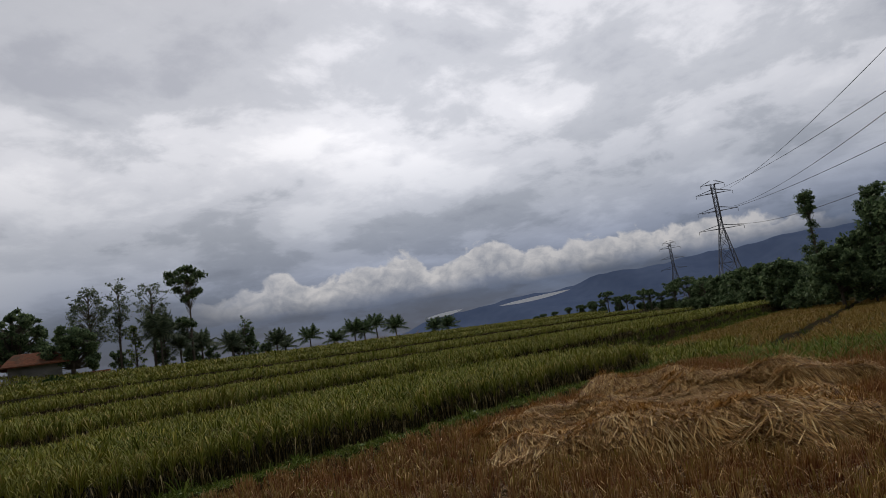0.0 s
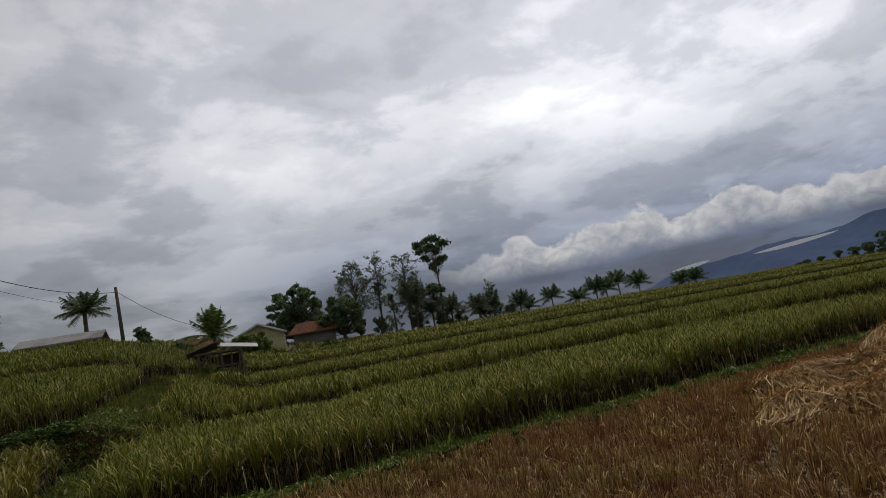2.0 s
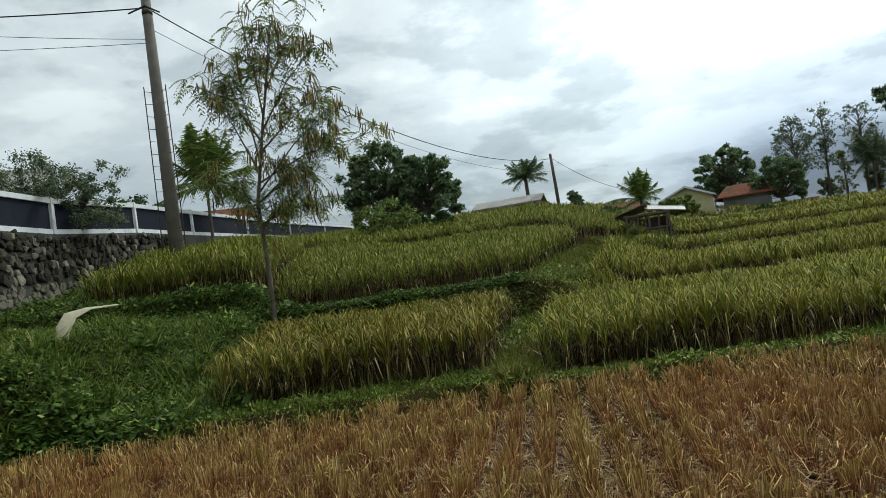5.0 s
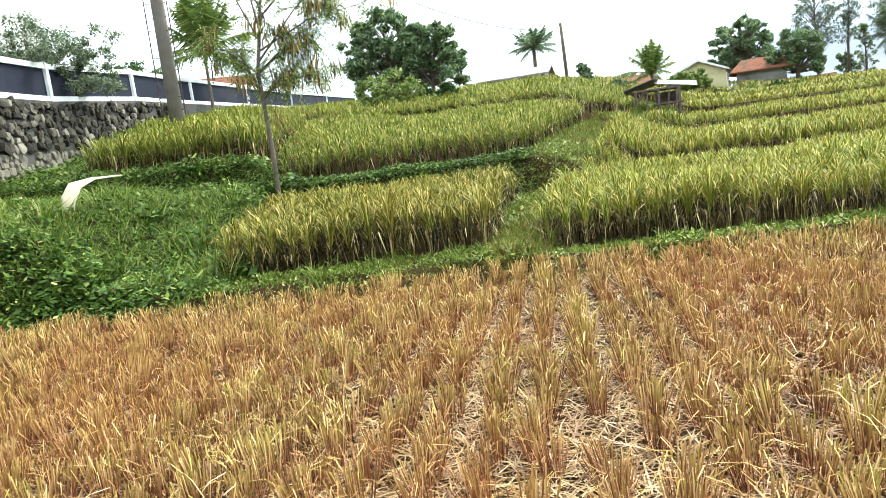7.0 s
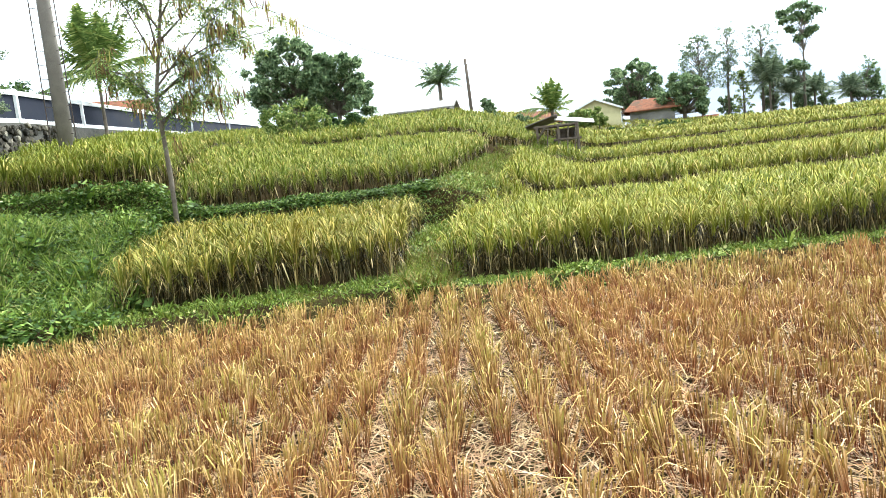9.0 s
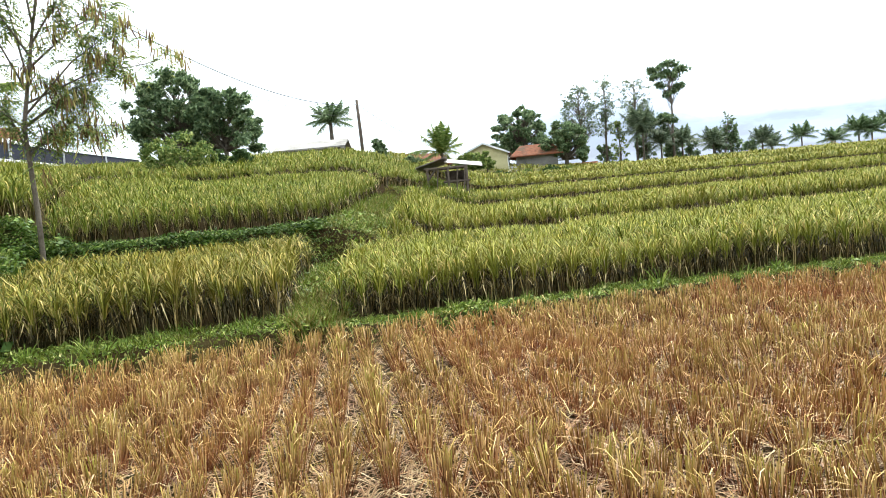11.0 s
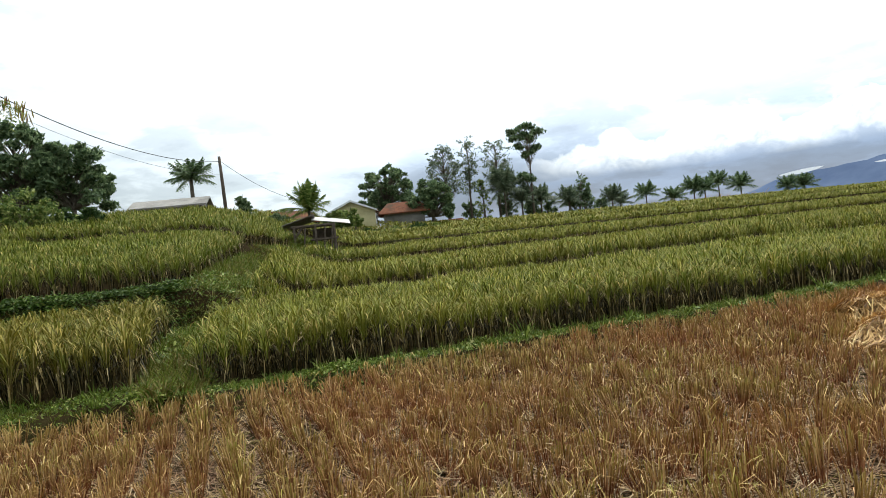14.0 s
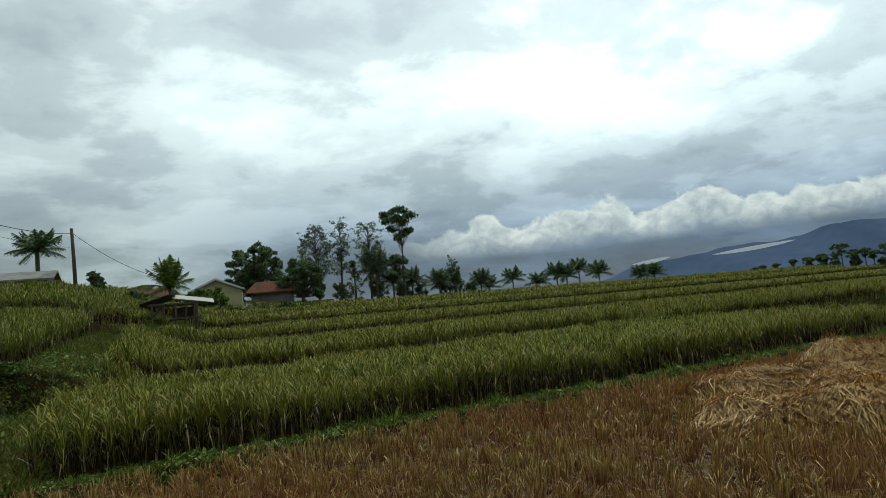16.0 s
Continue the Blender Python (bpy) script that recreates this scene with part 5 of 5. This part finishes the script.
POLE_A = (-5.44, 18.73, float(ground_z(-5.44, 18.73)))
pa = pole(POLE_A, 10.1 - POLE_A[2], 0.195, 0.12, "grey concrete utility pole with iron step rails standing in the rice")
POLE_B = (11.05, 43.65, 4.6)
pole(POLE_B, 3.9, 0.12, 0.085, "dark wooden utility pole beside the grey-roofed house", (-0.1, 0), M_WOOD)


def ladder_rail(dx):
    rail = [tube([(dx * 1.0, -0.2, 1.0), (dx * 0.95, -0.16, 7.6 - POLE_A[2])], [0.014, 0.014], 5)]
    for k in range(13):
        z = 1.2 + 0.33 * k
        rail.append(tube([(dx * 0.98, -0.2, z), (dx * 0.35, -0.05, z)], [0.008, 0.008], 4))
    v, f = joined(rail)
    part("step_rail", mesh_from("step_rail", v, f, M_IRON), pa, "thin iron step rail")


ladder_rail(-0.29)
ladder_rail(0.29)


def wire(p, q, sag, r, label):
    a, b = Vector(p), Vector(q)
    pts = [a.lerp(b, t) + Vector((0, 0, -4 * sag * t * (1 - t))) for t in np.linspace(0, 1, 25)]
    v, f = tube(pts, [r] * 25, 5)
    ob = new("cable", mesh_from("cable", v, f, M_CABLE, True))
    return tagged(ob, label, "cable", "overhead cables")


PX, PY = POLE_A[:2]
wire((PX, PY, 9.75), (11.0, 43.6, 8.2), 1.45, 0.017, "black overhead power cable between two poles")
wire((PX, PY, 9.2), (11.0, 43.6, 7.4), 1.2, 0.008, "thin telephone wire between two poles")
wire((PX, PY, 9.75), (-26, 17.0, 12.0), 0.6, 0.018, "black overhead power cable leaving the concrete pole")
wire((PX, PY, 8.9), (-26, 17.5, 12.9), 0.5, 0.008, "thin telephone wire leaving the concrete pole")
wire((PX, PY, 8.8), (-26, 19.5, 11.4), 0.3, 0.008, "thin telephone wire leaving the concrete pole")
wire((11.0, 43.6, 8.2), (18, 47, 5.6), 0.5, 0.014, "thin cable sagging from the pole to the houses")
part("cap_band", mesh_from("cap_band", *tube([(0, 0, 9.55 - POLE_A[2]), (0, 0, 9.65 - POLE_A[2])], [0.135, 0.135], 12), M_IRON, True), pa, "dark iron band")
part("bracket", mesh_from("bracket", *tube([(-0.45, -0.1, 9.6 - POLE_A[2]), (0.0, -0.13, 9.75 - POLE_A[2]), (0.35, -0.1, 9.55 - POLE_A[2])], [0.02, 0.03, 0.02], 6), M_IRON), pa, "iron cable bracket")


# ---- buildings ----
def gable_house(place, w, d, h, rise, eave, label, wall, roof, rz=0.0, name="house", wins=2, hip=0.0, boards=False):
    """Gable along local x; the front faces local -y."""
    ob = thing(name, place, label, "house", rz=rz)
    vs = [(-w / 2, -d / 2, -1), (w / 2, -d / 2, -1), (w / 2, d / 2, -1), (-w / 2, d / 2, -1), (-w / 2, -d / 2, h), (w / 2, -d / 2, h), (w / 2, d / 2, h), (-w / 2, d / 2, h), (-w / 2 + hip, 0, h + rise * 0.97), (w / 2 - hip, 0, h + rise * 0.97)]
    fs = [(0, 1, 5, 4), (2, 3, 7, 6), (1, 2, 6, 9, 5) if not hip else (1, 2, 6, 5), (3, 0, 4, 8, 7) if not hip else (3, 0, 4, 7)]
    part("wall", mesh_from("wall", vs, fs, wall), ob)
    t = 0.10
    e = eave
    k = rise / (d / 2)
    for sg in (-1, 1):
        y0, z0 = sg * (d / 2 + e), h - k * e
        pl = [(-w / 2 - e, y0, z0), (w / 2 + e, y0, z0), (w / 2 + e - hip * 1.1, 0, h + rise), (-w / 2 - e + hip * 1.1, 0, h + rise)]
        vs = [Vector(p) for p in pl] + [Vector(p) + Vector((0, 0, t)) for p in pl]
        part("roof_slope", mesh_from("roof_slope", vs, [(0, 1, 2, 3), (7, 6, 5, 4), (0, 4, 5, 1), (1, 5, 6, 2), (2, 6, 7, 3), (3, 7, 4, 0)], roof), ob)
    if hip:
        for sg in (-1, 1):
            pl = [(sg * (w / 2 + e), -d / 2 - e, h - k * e), (sg * (w / 2 + e), d / 2 + e, h - k * e), (sg * (w / 2 + e - hip * 1.1), 0, h + rise)]
            vs = [Vector(p) for p in pl] + [Vector(p) + Vector((0, 0, t)) for p in pl]
            part("roof_slope", mesh_from("roof_slope", vs, [(0, 1, 2), (5, 4, 3), (0, 3, 4, 1), (1, 4, 5, 2), (2, 5, 3, 0)], roof), ob)
    if boards:
        for sx in (-1, 1):
            for sg in (-1, 1):
                x = sx * (w / 2 + e + 0.03)
                a, b = Vector((x, sg * (d / 2 + e), h - k * e)), Vector((x, 0, h + rise))
                vs = [p + Vector((dx, 0, dz)) for p in (a, b) for dx in (-0.025, 0.025) for dz in (-0.04, 0.12)]
                part("bargeboard", mesh_from("bargeboard", vs, [(0, 1, 5, 4), (2, 6, 7, 3), (1, 3, 7, 5), (0, 4, 6, 2), (0, 2, 3, 1), (4, 5, 7, 6)], M_WHITE), ob, "white painted board")
    for i in range(wins):
        x = (i + 0.5) / wins * w - w / 2
        wf = part("window", box("window", (0.9, 0.08, 0.9), M_WHITE, 0.01), ob, "", pose(x, -d / 2 - 0.02, h * 0.55))
        part("pane", box("pane", (0.74, 0.03, 0.74), M_GLASS, 0.0), wf, "dark glass pane", pose(0, -0.045, 0))
    return ob


gable_house((8.5, 46.6, 4.95), 3.9, 3.4, 0.8, 0.5, 0.35, "low house with a weathered pale grey roof", M_GREYWALL, M_TILE_DARK, -20, wins=0)
gable_house((24.9, 56.0, 3.7), 3.2, 3.9, 1.6, 0.85, 0.25, "cream plastered house with a tiled gable roof and white bargeboards", M_CREAM, M_TILE, 62, boards=True)
gable_house((30.2, 56.6, 3.6), 3.6, 3.6, 1.5, 0.8, 0.5, "old house with a mossy red tiled roof and grey walls", M_GREYWALL, M_TILE, -28, hip=0.8, wins=0)
gable_house((-10.8, 46, 5.6), 4.2, 4.6, 1.2, 1.2, 0.5, "house with an orange tiled roof behind the wall", M_GREYWALL, M_TILE, 10)
gable_house((-15.6, 27.5, 4.6), 5, 5, 2.3, 1.1, 0.6, "house with a grey roof behind the shrub", M_CREAM, M_TILE_DARK, 20)
gable_house((18.0, 52, 3.6), 3.0, 3.0, 1.0, 0.8, 0.3, "small house with a red roof behind the palm", M_GREYWALL, M_TILE, 20)


gable_house((42.5, 68.5, 3.0), 2.4, 2.6, 0.9, 0.6, 0.25, "small plastered house with a red tiled roof under the trees", M_GREYWALL, M_TILE, -35, wins=1)
gable_house((49.5, 70.5, 2.9), 2.6, 2.6, 0.8, 0.5, 0.25, "low house with a rusty red roof among the trunks", M_CREAM, M_TILE, -40, wins=0)
weeds(R(65), lambda X, Y: np.hypot((X - 24.5) / 6.5, (Y - 48.5) / 3.6) < 1, (17, 32, 44, 53), 0.42, COARSE, "tall dry grass on rough ground before the houses", 1.5, M_PATH)
weeds(R(69), lambda X, Y: np.hypot((X - 24.5) / 6.5, (Y - 48.5) / 3.6) < 1, (17, 32, 44, 53), 0.6, LONG_GRASS, "green grass on rough ground before the houses", 1.5, M_GRASS)
for k, (x, y, h, leaf) in enumerate([(19.6, 46.2, 1.1, M_LEAF_LIGHT), (22.0, 46.6, 1.3, M_LEAF), (24.2, 47.2, 1.0, M_LEAF_LIGHT), (26.8, 48.0, 1.2, M_LEAF), (29.2, 49.4, 1.0, M_LEAF_LIGHT)]):
    tree(on_ground(x, y, -0.1), h, 0.05, BUSH, "low leafy bush on rough ground before the houses", leaf, 0.08, 0.10, 50, 500 + k, category="bush", name="bush", stem=0.7)


def field_hut():
    ob = thing("field_hut", on_ground(12.36, 32.6, 0.18), "open wooden field hut with a bent sheet-metal roof", "hut", rz=-20)
    part("roof_front", box("roof_front", (1.85, 1.5, 0.03), M_TIN, 0.0), ob, "pale bent metal sheet", pose(0.84, 0, 1.44, 10, 10, 0))
    part("roof_back", box("roof_back", (1.62, 1.45, 0.035), M_TIN_DARK, 0.0), ob, "darkened rusty metal sheet", pose(-0.70, 0.1, 1.43, -9, -15, 0))
    for x, y in ((-0.95, -0.7), (-0.95, 0.7), (0.95, -0.7), (0.95, 0.7), (0.05, -0.7), (0.05, 0.7)):
        part("post", box("post", (0.10, 0.10, 2.1), M_WOOD, 0.008), ob, "", pose(x, y, 0.23 if x else 0.35))
    for x, y in ((-0.5, -0.72), (0.45, -0.72), (0.8, -0.72)):
        part("stake", box("stake", (0.06, 0.06, 1.5), M_WOOD, 0.005), ob, "", pose(x, y, 0.5, 0, 6, 0))
    part("platform", box("platform", (1.3, 1.5, 0.08), M_WOOD, 0.006), ob, "", pose(0.45, 0, 0.55))
    part("side_board", box("side_board", (0.05, 1.4, 0.34), M_WOOD, 0.006), ob, "", pose(0.85, 0, 0.75))
    part("side_board", box("side_board", (1.0, 0.05, 0.5), M_WOOD, 0.006), ob, "", pose(0.42, 0.68, 0.85))
    for y in (-0.72, 0.72):
        part("tie_beam", box("tie_beam", (2.1, 0.08, 0.08), M_WOOD, 0.006), ob, "", pose(-0.05, y, 1.22))
        part("brace", box("brace", (0.06, 0.06, 0.75), M_WOOD, 0.005), ob, "", pose(-0.72, y, 0.98, 0, 38, 0))


field_hut()


# ---- pylons ----
def pylon(place, H, half, label, rz):
    ob = thing("pylon", place, label, "pylon", rz=rz)
    r = 0.16 * H / 40
    corner = lambda k, z: Vector(((half * (1 - 0.86 * min(1, z / (0.62 * H)))) * (1 if k in (0, 3) else -1) if z < 0.62 * H else half * 0.14 * (1 if k in (0, 3) else -1), (half * (1 - 0.86 * min(1, z / (0.62 * H)))) * (1 if k < 2 else -1) if z < 0.62 * H else half * 0.14 * (1 if k < 2 else -1), z))
    for k in range(4):
        v, f = tube([corner(k, 0), corner(k, 0.62 * H), corner(k, H)], [r * 1.2, r, r * 0.7], 4)
        part("leg", mesh_from("leg", v, f, M_STEEL), ob)
    br = []
    zs = [0, 0.16 * H, 0.3 * H, 0.42 * H, 0.52 * H, 0.6 * H, 0.68 * H, 0.76 * H, 0.84 * H, 0.92 * H, H]
    for a, b in zip(zs[:-1], zs[1:]):
        for k in range(4):
            k2 = (k + 1) % 4
            br.append(tube([corner(k, a), corner(k2, b)], [r * 0.55] * 2, 3, False))
            br.append(tube([corner(k2, a), corner(k, b)], [r * 0.55] * 2, 3, False))
            br.append(tube([corner(k, b), corner(k2, b)], [r * 0.5] * 2, 3, False))
    v, f = joined(br)
    part("bracing", mesh_from("bracing", v, f, M_STEEL), ob)
    for z, L in ((0.60, 0.19), (0.76, 0.17), (0.92, 0.155), (1.0, 0.10)):
        arm = []
        for sg in (-1, 1):
            tip = Vector((sg * L * H, 0, z * H))
            for y in (-1, 1):
                arm.append(tube([Vector((sg * half * 0.14, y * half * 0.14, z * H)), tip], [r * 0.7, r * 0.4], 3, False))
                arm.append(tube([Vector((sg * half * 0.14, y * half * 0.14, z * H + 0.035 * H)), tip], [r * 0.6, r * 0.4], 3, False))
            arm.append(tube([tip, tip - Vector((0, 0, 0.03 * H))], [r * 0.5, r * 0.5], 4, False))
        v, f = joined(arm)
        part("crossarm", mesh_from("crossarm", v, f, M_STEEL), ob)
    return ob


pylon((296, 48.5, float(ground_z(296, 48.5)) - 0.1), 45.5, 5.2, "tall steel lattice power pylon on the far ridge", 112)
pylon((467, 110, float(ground_z(467, 110)) - 0.1), 42.4, 5.0, "smaller steel lattice pylon further along the line", 112)
for k, (zt, az_, el_, sg) in enumerate([(42.5, 93.4, 14.28, 1), (42.5, 92.8, 11.53, -1), (35.0, 92.5, 10.12, 1), (35.0, 92.08, 8.17, -1), (28.0, 91.53, 5.52, 1)]):
    a_, e_ = radians(az_), radians(el_)
    d_ = 120.0
    tip_ = Vector((296 - sg * 2.4, 48.5 + sg * 6.5 * -1, 3.7 + zt))
    far_ = Vector((math.sin(a_) * d_, math.cos(a_) * d_, 1.5 + d_ * math.tan(e_)))
    far2 = tip_ + (far_ - tip_) * 1.35 + Vector((0, 0, 6))
    wire(tip_, far2, 3.0, 0.055, "high-voltage line running from the steel pylon")


# ---- the wooded edge on the right and the far hills ----
for k, (x, y, h, kind, lf) in enumerate([(85, 5.0, 13.0, SLIM, 80), (77, -1, 11.5, OVAL, 90), (74, -5, 12, ROUND, 110), (82, 1, 7.5, ROUND, 110), (88, 9, 6.0, ROUND, 110), (96, 12, 5.5, ROUND, 90), (102, 15, 5.5, ROUND, 90), (70, -10, 9, ROUND, 110), (108, 17.5, 5.0, ROUND, 80), (116, 21, 5.0, ROUND, 80), (124, 25, 5.6, UMBRELLA, 50), (92, 4, 6.5, ROUND, 90), (80, -4, 9.5, ROUND, 110), (99, 9, 6, ROUND, 90), (72, 3, 5.5, ROUND, 110), (66, -6, 7, ROUND, 110), (112, 14, 6, ROUND, 80), (120, 20, 6, ROUND, 80), (90, 0, 8, ROUND, 90), (128, 24, 5, ROUND, 80), (134, 28, 4.6, ROUND, 70)]):
    tree(on_ground(x, y, -0.1), h, 0.16, kind, "dark tree in the wooded edge of the fields", M_LEAF_DARK, 0.12 if kind in (OVAL, SLIM) else 0.24, 0.035 if kind in (OVAL, SLIM) else 0.085, lf // (1 if kind in (OVAL, SLIM) else 2), 60 + k)
for k, (x, y, h) in enumerate([(70, -4, 4.5), (74, 0.5, 4.2), (78, 4, 4.0), (83, 7, 3.6), (88, 6, 4.2), (92, 10, 3.4), (97, 14, 3.2), (103, 17.5, 3.0), (110, 20, 3.0), (117, 23.5, 2.8), (124, 27, 2.6), (131, 31, 2.4), (138, 36, 2.2), (145, 42, 2.0), (153, 53, 1.8), (135, 33.5, 2.4), (141, 39, 2.2), (149, 48, 2.0), (157, 57, 1.8), (161, 61, 1.8), (165, 66, 1.7), (170, 73, 1.6), (127, 29, 2.6), (66, -9, 5)]):
    tree(on_ground(x, y, -0.1), h, 0.1, BUSH, "dense bushes along the wooded edge of the fields", M_LEAF_DARK, 0.18, 0.12, 45, 140 + k, category="bush", name="bush", stem=0.7)
for k, (x, y, h) in enumerate([(151, 51, 5.0), (140, 40, 4.6), (136, 33, 5.4), (160, 58, 3.4), (165, 66, 3.0), (130, 29, 6.2), (145, 45, 3.6), (170, 75, 2.6), (134, 37, 4.2), (156, 54, 3.2), (148, 48, 3.4), (138, 36, 3.6), (143, 43, 3.0), (154, 56, 2.8), (163, 62, 3.0), (168, 71, 2.6), (174, 79, 2.4), (133, 32, 4.4), (146, 47, 2.8), (159, 60, 2.6), (179, 84, 2.2), (151, 54, 2.4)]):
    tree(on_ground(x, y, -0.1), h, 0.12, UMBRELLA, "flat-crowned tree on the ridge", M_LEAF_DARK, 0.17, 0.07, 50, 90 + k)


def hills():
    rng = R(5)
    az = np.radians(np.linspace(20, 150, 200))
    el = np.interp(np.degrees(az), [20, 46, 52, 56, 60, 63.5, 68, 70.6, 74, 80, 86, 95, 110, 150], [0.2, 0.4, 1.0, 2.1, 2.75, 3.0, 3.35, 3.75, 3.85, 4.15, 4.3, 4.6, 4.2, 2.0])
    el = el + 0.10 * np.sin(np.degrees(az) * 0.9) + 0.05 * np.sin(np.degrees(az) * 2.7) + 0.02 * rng.normal(0, 1, 200)
    D = 3600
    vs, fs = [], []
    for i, (a, e) in enumerate(zip(az, el)):
        for j in range(7):
            t = j / 6
            d = D - 900 * (1 - t) + 60 * math.sin(i * 0.37 + j)
            vs.append((math.sin(a) * d, math.cos(a) * d, -60 + (D * math.tan(math.radians(e)) + 60) * t ** 1.2))
            if i and j:
                o = i * 7 + j
                fs.append((o - 8, o - 1, o, o - 7))
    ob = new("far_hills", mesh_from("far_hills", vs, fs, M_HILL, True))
    tagged(ob, "distant wooded hills under cloud, painted haze blue", "hills", kind="structure")


hills()


def mist(az0, az1, el0, el1, D):
    """A lens-shaped bank of mist in a valley of the far hills."""
    vs, fs = [], []
    n = 24
    for i in range(n + 1):
        t = i / n
        a = radians(az0 + (az1 - az0) * t)
        mid = radians(el0 + (el1 - el0) * t)
        half = radians(0.2) * math.sin(math.pi * t) ** 0.7
        for e in (mid - half, mid + half * 0.5):
            vs.append((math.sin(a) * D, math.cos(a) * D, 1.5 + D * math.tan(e)))
        if i:
            fs.append((2 * i - 2, 2 * i, 2 * i + 1, 2 * i - 1))
    ob = new("mist_bank", mesh_from("mist_bank", vs, fs, M_MIST_GLOW))
    tagged(ob, "pale bank of mist lying in the far valley, with an added glow", "mist", kind="structure")


mist(62.8, 68.6, 2.65, 3.05, 2650)
mist(56.8, 59.8, 2.55, 2.85, 2650)


# ---- rubble stones of the wall footing ----
def stone_mesh(seed):
    rng = R(seed)
    bm = bmesh.new()
    bmesh.ops.create_cube(bm, size=1.0)
    bmesh.ops.bevel(bm, geom=bm.edges[:], offset=0.15, segments=1, affect="EDGES")
    for v in bm.verts:
        v.co += Vector(rng.normal(0, 0.075, 3))
    return bm_mesh("stone", bm, M_STONE)


def rubble():
    rng = R(88)
    shapes = [stone_mesh(300 + k) for k in range(7)]
    count, drop = 0, 0.07
    rest = bmesh.new()
    while drop < 2.0:
        b = rng.uniform(0.14, 0.24)
        s = 6.0 + rng.uniform(0, 0.3)
        while s < 18.5:
            a = rng.uniform(0.13, 0.40)
            x, y, z = wall_line(s + a / 2)
            h = z - drop - b / 2 + rng.normal(0, 0.035)
            if h > float(ground_z(x + 0.4, y)) - 0.12 and rng.uniform() > 0.06:
                m = pose(x + 0.17 + rng.normal(0, 0.02), y, h, rng.uniform(-30, 30), rng.uniform(-8, 8), rng.uniform(-10, 10)) @ Matrix.Diagonal((0.13, a * rng.uniform(0.75, 1.0), b * rng.uniform(0.7, 1.1), 1))
                me = shapes[rng.integers(7)]
                if count < 300:
                    part("stone", me, WALL).matrix_basis = m
                else:
                    n = len(rest.verts)
                    rest.from_mesh(me)
                    bmesh.ops.transform(rest, matrix=m, verts=rest.verts[n:])
                count += 1
            s += a
        drop += b * 0.95
    tagged(part("low_stones", bm_mesh("low_stones", rest, M_STONE), WALL), kind="stuff")


rubble()
